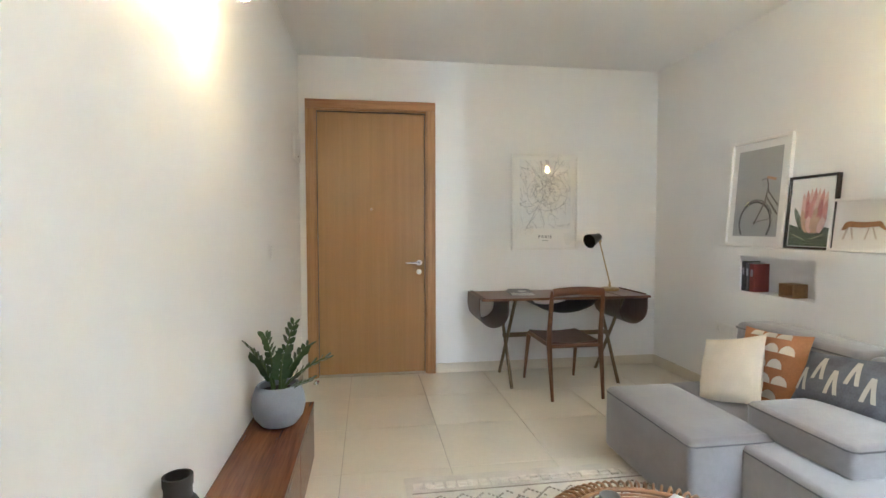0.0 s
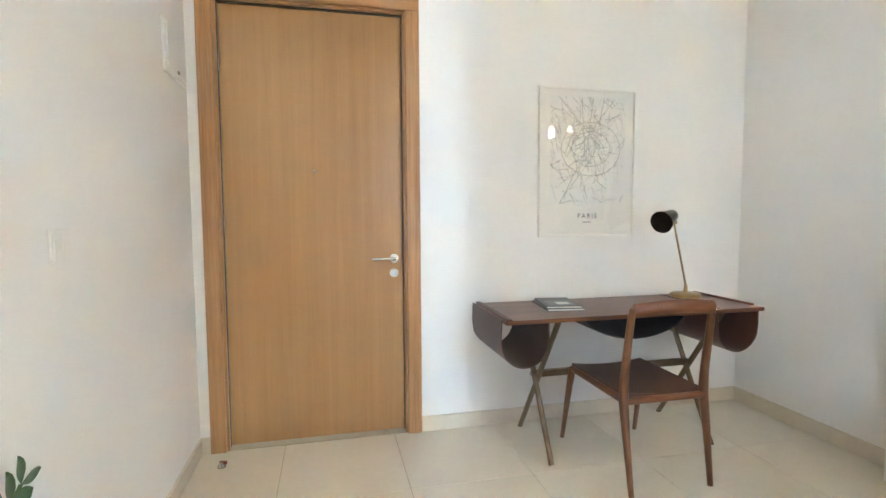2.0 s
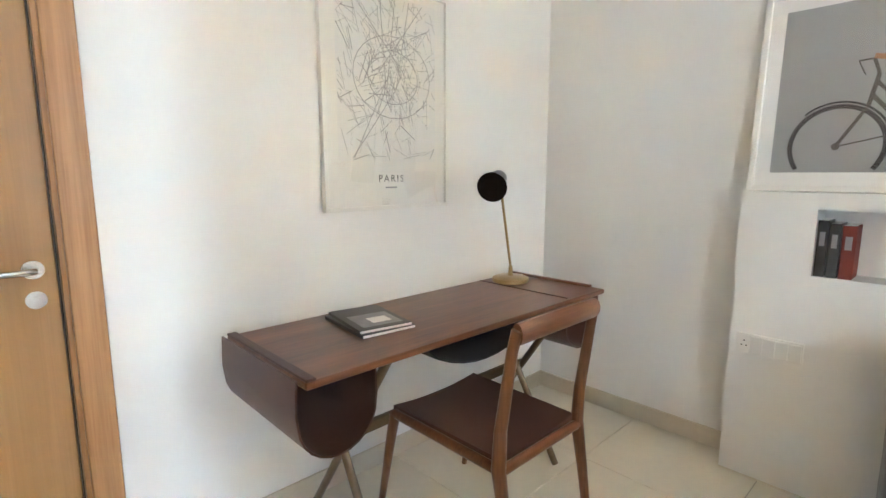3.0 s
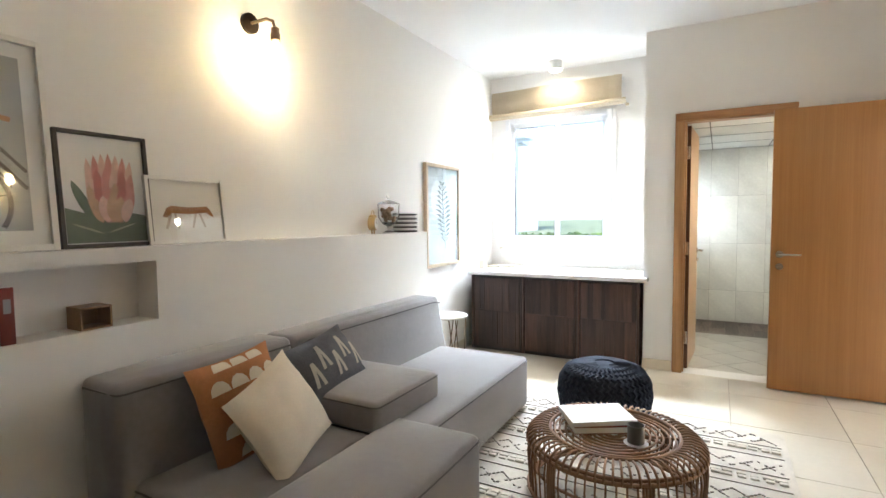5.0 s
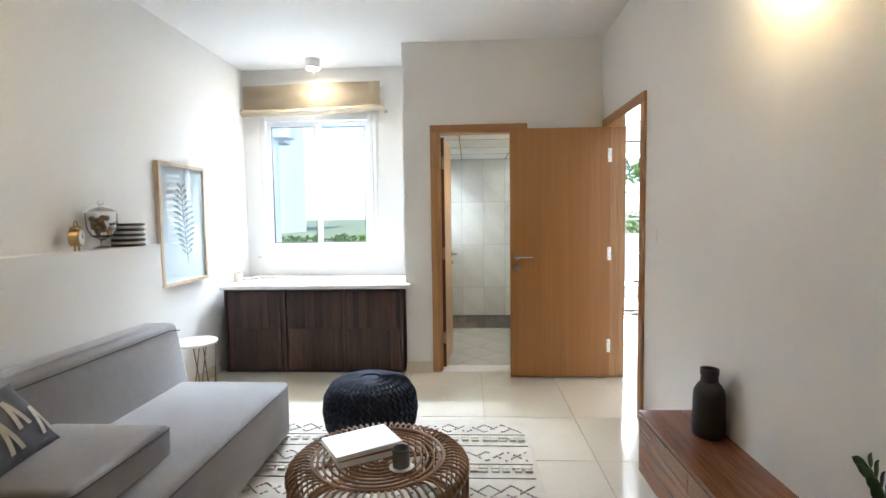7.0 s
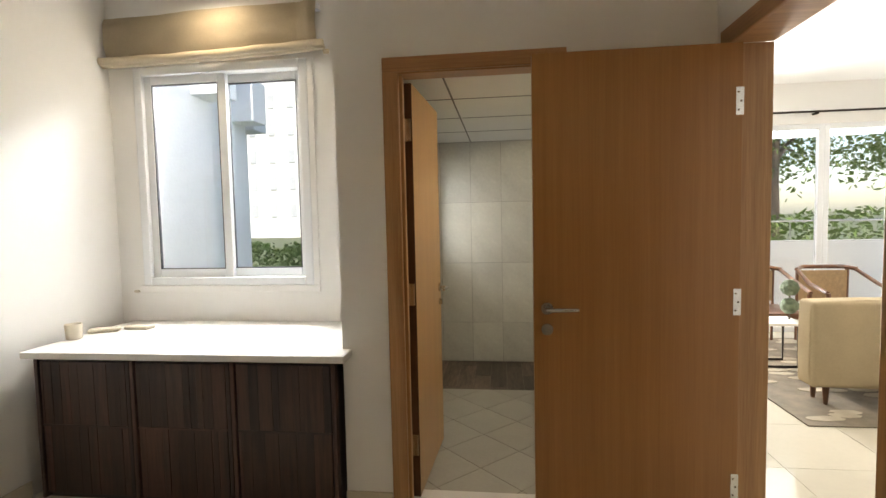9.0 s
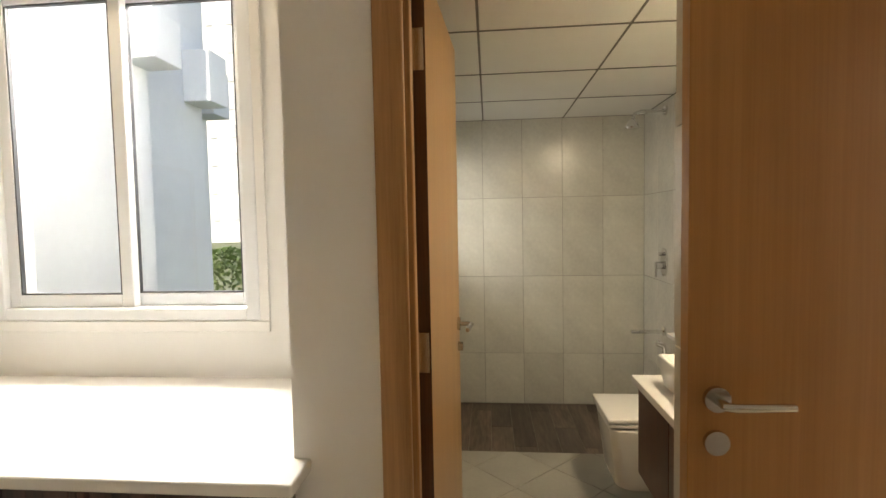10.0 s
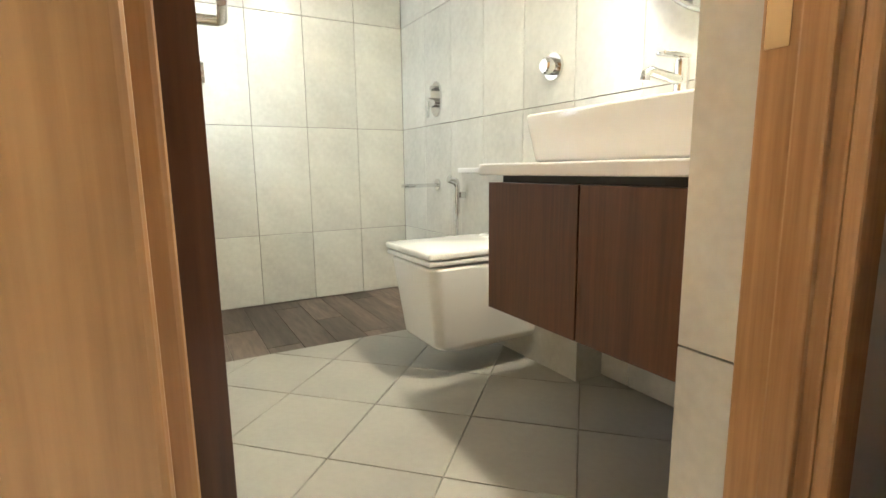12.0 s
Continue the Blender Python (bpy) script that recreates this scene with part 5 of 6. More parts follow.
fp, l0 = picture("protea_print", (3.36, -1.81, LZ), 0.355, 0.47, 0.016, 0.026, BLACKF, "black-framed print of a pink protea flower", (-5, 0, -90))
art(fp, "lower_leaves", [[(-0.155, 0.02), (0.155, 0.02), (0.155, 0.13), (0.06, 0.15), (-0.05, 0.13), (-0.155, 0.16)]], LEAFP, l0 + 0.0006)
PALEP = mat("protea_pale", (0.66, 0.44, 0.38), 0.8, var=0.3, scale=30)
TANP = mat("protea_tan", (0.50, 0.32, 0.20), 0.8, var=0.3, scale=30)


def petal(base, tip, w):
    """A pointed petal between two points."""
    side = [(k / 8, w * math.sin(math.pi * min(0.02 + k / 8.2, 1)) ** 0.7) for k in range(9)]
    at = [(base[0] + (tip[0] - base[0]) * q, base[1] + (tip[1] - base[1]) * q, h) for q, h in side]
    return [(x + h, y) for x, y, h in at] + [(x - h, y) for x, y, h in reversed(at[1:-1])]


art(fp, "printed_leaf", [petal((-0.05, 0.10), (-0.125, 0.27), 0.022)], LEAFP, l0 + 0.0009)
level = l0 + 0.0010
for row, (n, rise, reach, w, tones) in enumerate(((7, 0.275, 0.085, 0.022, (PALEP, PINK)), (6, 0.215, 0.085, 0.024, (PINK, PALEP, PINKD)),
                                                  (6, 0.155, 0.085, 0.024, (PINKD, PINK, TANP)), (5, 0.10, 0.07, 0.024, (TANP, PALEP, TANP)))):
    for i in range(n):
        u = (i - (n - 1) / 2) / ((n - 1) / 2)
        level += 0.00008
        art(fp, "petal", [petal((0.02 + u * 0.045, 0.10), (0.02 + u * reach, 0.115 + rise * (1 - 0.10 * u * u)), w)], tones[(i + row) % len(tones)], level)
art(fp, "pale_leaf", [petal((-0.14, 0.10), (-0.02, 0.055), 0.012), petal((0.0, 0.06), (0.11, 0.10), 0.012), petal((-0.06, 0.04), (0.06, 0.036), 0.010)],
    mat("pale_leaf_print", (0.38, 0.40, 0.25), 0.8, var=0.2, scale=20), l0 + 0.0034)

an, l0 = picture("animal_print", (3.345, -2.16, LZ), 0.395, 0.31, 0.016, 0.022, WHITE, "small white-framed print of a standing brown animal", (-6, 0, -90))
body = [(-0.125, 0.125), (-0.105, 0.165), (-0.08, 0.176), (0.0, 0.170), (0.06, 0.172), (0.10, 0.176), (0.118, 0.158), (0.135, 0.128), (0.125, 0.124), (0.095, 0.146), (0.06, 0.142), (0.0, 0.138), (-0.08, 0.142), (-0.105, 0.122)]
art(an, "animal_legs", [bar((-0.085, 0.14), (-0.11, 0.07), 0.013), bar((-0.065, 0.14), (-0.05, 0.07), 0.011), bar((0.04, 0.14), (0.02, 0.072), 0.010), bar((0.06, 0.14), (0.085, 0.075), 0.010)], mat("printed_pale_fur", (0.56, 0.50, 0.44), 0.8, var=0.2, scale=40), l0 + 0.0007)
art(an, "animal_body", [body], DEER, l0 + 0.0012)

lp, l0 = picture("fern_print", (3.418, -4.755, 0.885), 0.64, 0.935, 0.03, 0.035, LIGHTOAK, "pale oak framed botanical print hung on the wall", (0, 0, -90), BLUEPRINT)
fern = [bar((0.05, 0.15), (-0.02, 0.78), 0.012)]
rf_ = random.Random(3)
for i in range(13):
    v = 0.22 + i * 0.043
    u = 0.05 - 0.11 * (v - 0.15)
    L2 = 0.13 * math.sin(math.pi * (i + 2) / 15) + 0.03
    for s in (-1, 1):
        fern.append([(u, v), (u + s * L2 * 0.5, v + 0.02), (u + s * L2, v + 0.05), (u + s * L2 * 0.5, v + 0.05)])
art(lp, "fern_shape", fern, FERN, l0 + 0.0008, "dark fern leaf")
art(lp, "pale_wash", [disc(-0.1, 0.62, 0.12, 20, 1.4), disc(0.16, 0.35, 0.08, 20, 1.5)], mat("pale_wash", (0.55, 0.62, 0.64), 0.7, var=0.06), l0 + 0.0004)

# ---- ledge and niche things ----
ck = thing("alarm_clock", (3.345, -3.60, LZ), "small brass twin-bell alarm clock on the ledge", "clock", turn=(0, 0, -70))
bm = tube(bmesh.new(), [(0, 0.025, 0.075), (0, -0.022, 0.075), (0, -0.026, 0.075)], [0.05, 0.05, 0.046], 28)
part("case", bm, BRASS, ck, "", True)
part("dial", tube(bmesh.new(), [(0, -0.0255, 0.075), (0, -0.0275, 0.075)], 0.041, 28), PAPER, ck, "white dial")
part("hand", B(-0.002, 0.002, -0.0295, -0.028, 0.075, 0.105), INK, ck)
part("hand", B(0.0, 0.022, -0.0295, -0.028, 0.073, 0.077), INK, ck)
for s in (-1, 1):
    part("foot", tube(bmesh.new(), [(s * 0.03, 0, 0.0), (s * 0.025, 0, 0.035)], 0.006, 8), BRASS, ck, "", True)
    part("bell", lathe(bmesh.new(), [(0.022, 0), (0.02, 0.01), (0.008, 0.018)], (s * 0.026, 0, 0.122), 18), BRASS, ck, "", True)
part("carry_ring", tube(bmesh.new(), [(0.028 * math.cos(a * 0.52), 0, 0.14 + 0.03 * math.sin(a * 0.52)) for a in range(7)], 0.003, 6), BRASS, ck, "", True)
jr = thing("glass_jar", (3.345, -3.80, LZ), "footed glass apothecary jar half full of walnuts", "jar")
part("glass", lathe(bmesh.new(), [(0.05, 0), (0.05, 0.006), (0.012, 0.02), (0.012, 0.05), (0.055, 0.075), (0.08, 0.12), (0.084, 0.215), (0.078, 0.215), (0.074, 0.125), (0.05, 0.085), (0.004, 0.07)], (3.345, -3.80, LZ), 32), GLASS, jr, "", True)
part("lid", lathe(bmesh.new(), [(0.086, 0.217), (0.086, 0.223), (0.05, 0.24), (0.012, 0.25), (0.01, 0.26), (0.017, 0.272), (0.014, 0.286), (0.004, 0.29)], (3.345, -3.80, LZ), 32), GLASS, jr, "glass lid with a knob", True)
rn = random.Random(5)
for i in range(22):
    a, r, z = rn.uniform(0, 6.28), rn.uniform(0, 0.052), 0.10 + 0.09 * (i / 22)
    bm = bmesh.new()
    bmesh.ops.create_icosphere(bm, subdivisions=2, radius=0.017, matrix=pose(3.345 + r * math.cos(a), -3.80 + r * math.sin(a), LZ + z, rn.uniform(0, 90)))
    part("nut", bm, NUTS, jr, "", True)
for i in range(9):
    st = thing("stacked_dish", (3.345, -4.03, LZ + i * 0.0165), "dark dish in a neat stack on the ledge" if i % 2 == 0 else "pale dish in a neat stack on the ledge", "dish", "stack of dishes")
    part("dish", lathe(bmesh.new(), [(0.07, 0.0), (0.094, 0.002), (0.096, 0.008), (0.094, 0.015), (0.07, 0.0162)], (3.345 , -4.03, LZ + i * 0.0165), 32, 1.05), BLACKV if i % 2 == 0 else STONE, st, "", True)
for i, (y, w, h, m_, lab) in enumerate(((-1.350, 0.034, 0.215, BOOKK, "black book standing in the niche"), (-1.388, 0.034, 0.205, BOOKK, "dark book standing in the niche"), (-1.430, 0.042, 0.20, BOOKR, "dark red book standing in the niche"))):
    b = thing("book", (3.35, y, 0.9025), lab, "book", "books in the niche")
    part("cover", B(3.282, 3.405, y - w / 2, y + w / 2, 0.9025, 0.9025 + h, 0.002), m_, b)
    part("paper_block", B(3.285, 3.4055, y - w / 2 + 0.004, y + w / 2 - 0.004, 0.905, 0.9025 + h + 0.0006), PAPER, b)
    part("spine_mark", B(3.2812, 3.283, y - w / 4, y + w / 4, 0.9025 + h * 0.55, 0.9025 + h * 0.8), INKG, b, "unreadable pale spine title")
wbx = thing("wooden_box", (3.34, -1.715, 0.9025), "small open wooden box lying in the niche", "box")
part("side", B(3.29, 3.40, -1.665, -1.658, 0.9025, 0.992, 0.001), BOXW, wbx)
part("side", B(3.29, 3.40, -1.772, -1.765, 0.9025, 0.992, 0.001), BOXW, wbx)
part("base", B(3.29, 3.40, -1.765, -1.665, 0.9025, 0.91, 0.001), BOXW, wbx)
part("top", B(3.29, 3.40, -1.765, -1.665, 0.985, 0.992, 0.001), BOXW, wbx)
part("back", B(3.392, 3.40, -1.765, -1.665, 0.91, 0.985), BOXW, wbx)


def switch_plate(name, label, x0, x1, y0, y1, z0, z1, sockets, out):
    t = thing(name, ((x0 + x1) / 2, (y0 + y1) / 2, z0), label, "switch plate")
    part("plate", B(x0, x1, y0, y1, z0, z1, 0.002), PLASTIC, t)
    face = x0 if out < 0 else x1
    n = max(1, round((y1 - y0) / 0.045))
    for i in range(n):
        a = y0 + 0.006 + i * (y1 - y0 - 0.012) / n
        b = a + (y1 - y0 - 0.012) / n - 0.002
        r = part("rocker", B(face - 0.003, face + 0.003, a, b, z0 + 0.008, z1 - 0.008, 0.001), PLASTIC, t)
        if i in sockets:
            bm = bmesh.new()
            for dy, dz in ((0, 0.012), (-0.009, -0.008), (0.009, -0.008)):
                c = (a + b) / 2 + dy
                tube(bm, [(face + out * 0.0028, c, (z0 + z1) / 2 + dz), (face + out * 0.0036, c, (z0 + z1) / 2 + dz)], 0.0032, 8)
            part("pin_hole", bm, INK, r)
    return t


switch_plate("wall_socket", "white socket plate on the ledge wall", LX - 0.008, LX, -1.335, -1.10, 0.545, 0.63, (4,), -1)
switch_plate("light_switch", "white light switch on the wall", 0, 0.008, -1.385, -1.29, 1.165, 1.255, (), 1)
switch_plate("light_switch", "white light switch beside the opening", 0, 0.008, -4.10, -4.01, 1.22, 1.31, (), 1)
dbx = thing("fuse_box", (0.006, -0.215, 1.93), "flat white fuse box cover high on the wall", "fuse box")
part("cover", B(0, 0.014, -0.38, -0.05, 1.93, 2.17, 0.003), PLASTIC, dbx)
part("door", B(0.014, 0.02, -0.36, -0.07, 1.95, 2.15, 0.003), PLASTIC, dbx)
part("catch", B(0.02, 0.024, -0.225, -0.205, 1.955, 1.97), STEEL, dbx)
ds = thing("door_stop", (0.14, -0.18, 0), "small steel and rubber door stop on the floor", "door stop")
part("base", lathe(bmesh.new(), [(0.022, 0), (0.022, 0.006), (0.012, 0.02), (0.012, 0.03)], (0.14, -0.18, 0), 18), STEEL, ds, "", True)
part("bumper", tube(bmesh.new(), [(0.14, -0.18, 0.022), (0.165, -0.18, 0.022)], 0.009, 10), BOOKR, ds, "", True)


# ---- sconces, lamps ----
def sconce(x, out, y):
    z = 2.40
    t = thing("wall_sconce", (x, y, z), "bronze wall sconce with a bare glowing filament bulb", "wall lamp", "wall sconces")
    part("rose", tube(bmesh.new(), [(x, y, z), (x + out * 0.02, y, z), (x + out * 0.026, y, z)], [0.055, 0.055, 0.04], 28), BLACKM, t, "", True)
    part("arm", tube(bmesh.new(), [(x + out * 0.02, y, z), (x + out * 0.13, y - 0.01, z + 0.005), (x + out * 0.165, y - 0.02, z - 0.01), (x + out * 0.17, y - 0.025, z - 0.04)], 0.009, 10), BRONZE, t, "", True)
    c = (x + out * 0.17, y - 0.03, z - 0.04)
    part("lamp_holder", lathe(bmesh.new(), [(0.02, -0.075), (0.026, -0.07), (0.026, -0.035), (0.022, -0.03), (0.022, -0.005), (0.008, 0.004)], c, 20), BRONZE, t, "", True)
    part("bulb", lathe(bmesh.new(), [(0.012, -0.08), (0.02, -0.10), (0.03, -0.135), (0.031, -0.155), (0.024, -0.178), (0.008, -0.19)], c, 20), BULB, t, "glowing filament bulb", True)


sconce(XW, -1, -2.61)
sconce(0.0, 1, -2.67)
dn = thing("ceiling_downlight", (2.6, -5.66, H - 0.1), "white surface-mounted cylinder downlight, lit", "ceiling light")
part("housing", lathe(bmesh.new(), [(0.062, -0.085), (0.066, -0.083), (0.066, 0), (0.02, 0)], (2.6, -5.66, H), 32), PLASTIC, dn, "", True)
part("diffuser", lathe(bmesh.new(), [(0.02, -0.0945), (0.056, -0.0935), (0.06, -0.0865), (0.02, -0.086)], (2.6, -5.66, H), 32), DIFFUSER, dn, "lit diffuser", True)
bdn = thing("bathroom_downlight", (0.35, -5.72, BH - 0.006), "round white recessed downlight, lit", "ceiling light")
part("trim_ring", lathe(bmesh.new(), [(0.085, -0.006), (0.09, 0.0), (0.06, 0.0)], (0.35, -5.72, BH), 28), PLASTIC, bdn, "", True)
part("diffuser", lathe(bmesh.new(), [(0.02, -0.009), (0.07, -0.0085), (0.072, -0.0065), (0.02, -0.0065)], (0.35, -5.72, BH), 28), DIFFUSER, bdn, "", True)

sp_ = thing("ceiling_spot", (1.72, -3.9, H - 0.03), "small white ceiling spot fitting with a dark centre", "ceiling light")
part("housing", lathe(bmesh.new(), [(0.03, -0.03), (0.045, -0.026), (0.05, 0), (0.02, 0)], (1.72, -3.9, H), 28), PLASTIC, sp_, "", True)
part("dark_centre", lathe(bmesh.new(), [(0.01, -0.034), (0.026, -0.033), (0.028, -0.0305), (0.01, -0.0305)], (1.72, -3.9, H), 20), INK, sp_, "", True)

# ---- roman blind ----
rb = thing("roman_blind", (2.69, YW + 0.05, 2.42), "raised beige linen roman blind above the window", "blind")
part("headrail", B(2.0, 3.38, YW, YW + 0.045, 2.685, 2.72), UPVC, rb)
bm = bmesh.new()
nx, nz = 40, 12
g = {}
for i in range(nx + 1):
    for k in range(nz + 1):
        u, v = i / nx, k / nz
        x = 2.0 + 1.385 * u
        z = 2.72 - (0.235 + 0.035 * (1 - u)) * v + 0.01 * math.sin(u * 5)
        yb_ = YW + 0.055 + 0.02 * math.sin(math.pi * v) + 0.012 * noise.noise(Vector((u * 6, v * 3, 0))) + (0.025 if u < 0.06 else 0)
        g[i, k] = bm.verts.new((x, yb_, z))
for i in range(nx):
    for k in range(nz):
        bm.faces.new((g[i, k], g[i + 1, k], g[i + 1, k + 1], g[i, k + 1]))
bmesh.ops.solidify(bm, geom=bm.faces[:], thickness=0.004)
part("fabric", bm, LINEN, rb, "", True)
for j, (dy, dz, r) in enumerate(((0.075, 0.0, 0.024), (0.055, -0.018, 0.02))):
    bm = tube(bmesh.new(), [(1.965 + 1.445 * i / 20, YW + dy + 0.005 * math.sin(i * 1.3), 2.465 + dz - 0.01 * math.sin(i / 20 * 3.1) + 0.012 * (1 - i / 20) - 0.02 * (i / 20)) for i in range(21)], [r * (0.85 + 0.2 * abs(math.sin(i * 0.9))) for i in range(21)], 10)
    part("fold", bm, LINEN, rb, "gathered bottom fold", True)
part("bottom_bar_knob", tube(bmesh.new(), [(1.935, YW + 0.07, 2.425), (1.965, YW + 0.07, 2.425)], 0.014, 10), LINEN, rb, "", True)
hk = thing("cord_cleat", (1.71, -5.60, 1.55), "small dark cord cleat on the niche wall", "cleat")
part("cleat", tube(bmesh.new(), [(1.72, -5.60, 1.53), (1.722, -5.60, 1.57)], 0.006, 8), STEEL, hk, "", True)
part("screw_base", B(1.71, 1.722, -5.606, -5.594, 1.544, 1.556), STEEL, hk)

# ---- things on the counter, side table ----
for x, y, rz in ((3.27, -5.62, 28), (3.11, -5.70, -4)):
    dsh = thing("soap_dish", (x, y, 0.80), "small beige ceramic dish on the stone counter", "dish", "counter dishes", turn=(0, 0, rz))
    part("dish", B(-0.08, 0.08, -0.038, 0.038, 0.0, 0.022, 0.010, 3), mat("beige_ceramic", (0.52, 0.46, 0.36), 0.4, var=0.08, scale=12), dsh, "", True)
    part("hollow", B(-0.066, 0.066, -0.027, 0.027, 0.0205, 0.0232, 0.001), SKIRT, dsh)
cn = thing("candle_cup", (3.30, -5.44, 0.80), "small cream candle cup on the stone counter", "cup")
part("cup", lathe(bmesh.new(), [(0.03, 0), (0.038, 0.004), (0.042, 0.085), (0.038, 0.085), (0.034, 0.06), (0.01, 0.06)], (3.30, -5.44, 0.80), 24), CREAM, cn, "", True)
wk = thing("wall_hook", (3.30, YW, 0.99), "small beige hook on the wall under the window", "hook")
part("hook", B(3.285, 3.315, YW, YW + 0.02, 0.985, 1.0, 0.003), SKIRT, wk)

TX2, TY2, TZ2 = 3.17, -4.42, 0.50
sd = thing("side_table", (TX2, TY2, 0), "white round side table with thin bronze wire legs", "table")
part("top", lathe(bmesh.new(), [(0.155, -0.022), (0.165, -0.018), (0.165, -0.003), (0.16, 0)], (TX2, TY2, TZ2), 40), STONE, sd, "", True)
part("hoop", tube(bmesh.new(), [(TX2 + 0.135 * math.cos(a * math.tau / 32), TY2 + 0.135 * math.sin(a * math.tau / 32), 0.005) for a in range(32)], 0.005, 6, True), BRONZE, sd, "", True)
for k in range(10):
    a, b = k * math.tau / 10, (k + (0.7 if k % 2 else -0.7)) * math.tau / 10
    part("wire_leg", tube(bmesh.new(), [(TX2 + 0.135 * math.cos(a), TY2 + 0.135 * math.sin(a), 0.003), (TX2 + 0.15 * math.cos(b), TY2 + 0.15 * math.sin(b), TZ2 - 0.02)], 0.0045, 6), BRONZE, sd, "", True)

# ---- next room ----
YN = -9.2
solid("ceiling_next_room", B(-5.2, -0.12, YN - 0.1, -6.2, H, H + 0.15), CEIL, "plain white ceiling of the next room", "ceiling", "structure")
solid("wall_next_room_far", B(-5.3, -5.2, YN, -2.1, 0, H), PAINT, "plain wall of the next room", "wall", "structure")
solid("wall_next_room_side", B(-0.2, -0.12, YN, YK - 0.15, 0, H), PAINT, "plain wall of the next room", "wall", "structure")
wall("wall_balcony", [(-5.3, -4.6, YN - 0.15, YN, 0, H), (-0.9, -0.1, YN - 0.15, YN, 0, H), (-4.6, -0.9, YN - 0.15, YN, 2.42, H)])
gd = thing("window_3", (-2.75, YN, 0), "white sliding glass balcony doors with a frosted lower band", "window", kind="structure")
for i in range(4):
    a = -4.6 + i * 0.925
    for b in ((a, a + 0.06, 0, 2.42), (a + 0.865, a + 0.925, 0, 2.42), (a + 0.06, a + 0.865, 0, 0.06), (a + 0.06, a + 0.865, 2.36, 2.42)):
        part("window_frame", B(b[0], b[1], YN - 0.10, YN - 0.04, b[2], b[3], 0.004), UPVC, gd)
    p_ = part("pane", B(a + 0.06, a + 0.865, YN - 0.075, YN - 0.069, 0.06, 2.36), GLASS, gd)
    p_.visible_shadow = False
rod = thing("curtain_rod", (-2.75, YN + 0.06, 2.54), "dark metal curtain rod over the balcony doors", "curtain rod")
part("rod", tube(bmesh.new(), [(-4.9, YN + 0.07, 2.54), (-0.6, YN + 0.07, 2.54)], 0.012, 8), BLACKM, rod, "", True)
for x in (-3.9, -2.6, -1.3):
    part("bracket", B(x - 0.015, x + 0.015, YN, YN + 0.085, 2.51, 2.53), BLACKM, rod)
solid("balcony_floor", B(-5.3, 0, YN - 1.6, YN - 0.15, -0.3, -0.02), TILE, "tiled balcony floor", "floor", "structure")
pa = thing("balcony_parapet", (-2.7, YN - 1.5, 0), "white balcony parapet with a thin steel rail", "parapet", kind="structure")
part("wall", B(-5.3, 0.0, YN - 1.6, YN - 1.5, -0.3, 1.0), PAINT, pa)
part("rail", tube(bmesh.new(), [(-5.3, YN - 1.55, 1.28), (0, YN - 1.55, 1.28)], 0.015, 8), STEEL, pa, "", True)
for x in (-4.5, -3.2, -1.9, -0.6):
    part("post", tube(bmesh.new(), [(x, YN - 1.55, 1.0), (x, YN - 1.55, 1.28)], 0.01, 8), STEEL, pa, "", True)
so = thing("beige_sofa", (-2.2, -7.1, 0), "beige upholstered sofa on tapered legs in the next room", "sofa")
part("back", soft_block(-3.25, -1.25, -6.95, -6.75, 0.16, 0.78, 0.03), SOFAB, so, "", True)
part("arm", soft_block(-1.75, -1.58, -7.55, -6.9, 0.16, 0.62, 0.03), SOFAB, so, "", True)
part("arm", soft_block(-3.25, -3.08, -7.55, -6.9, 0.16, 0.62, 0.03), SOFAB, so, "", True)
part("seat", soft_block(-3.1, -1.7, -7.55, -6.9, 0.18, 0.44, 0.03), SOFAB, so, "", True)
for x in (-3.17, -1.40):
    for y in (-7.0, -6.85):
        part("leg", tube(bmesh.new(), [(x, y, 0.0), (x, y, 0.18)], [0.014, 0.026], 10), WALNUTZ, so, "", True)
for x in (-1.75, -2.5):
    ac = thing("cane_armchair", (x, -8.45, 0), "wooden armchair with a woven cane back", "chair", "cane armchairs")
    part("seat", B(x - 0.29, x + 0.29, -8.75, -8.2, 0.36, 0.42, 0.015), WALNUT, ac, "", True)
    part("back_panel", B(x - 0.24, x + 0.24, -8.80, -8.785, 0.45, 0.78), CANE, ac, "woven cane back")
    part("top_rail", tube(bmesh.new(), [(x - 0.30, -8.72, 0.80), (x - 0.2, -8.80, 0.82), (x + 0.2, -8.80, 0.82), (x + 0.30, -8.72, 0.80)], 0.022, 8), WALNUT, ac, "", True)
    for s in (-1, 1):
        part("arm", tube(bmesh.new(), [(x + s * 0.29, -8.74, 0.80), (x + s * 0.32, -8.45, 0.68), (x + s * 0.30, -8.2, 0.62)], 0.02, 8), WALNUTZ, ac, "", True)
        part("front_leg", tube(bmesh.new(), [(x + s * 0.29, -8.2, 0.62), (x + s * 0.27, -8.2, 0)], [0.02, 0.014], 8), WALNUTZ, ac, "", True)
        part("back_leg", tube(bmesh.new(), [(x + s * 0.25, -8.8, 0.8), (x + s * 0.25, -8.8, 0)], [0.018, 0.014], 8), WALNUTZ, ac, "", True)
cu_ = thing("grey_cushion", (-1.66, -8.6, 0.58), "grey cushion on the cane armchair", "cushion", turn=(-15, 0, 10))
part("cover", pillow_mesh(0.36, 0.36, 0.06), IKAT, cu_, "", True)
gt = thing("glass_coffee_table", (-1.3, -7.85, 0), "low coffee table on a thin dark metal frame", "table")
part("top", B(-1.75, -0.75, -8.05, -7.7, 0.40, 0.425, 0.004), STONE, gt)
bm = bmesh.new()
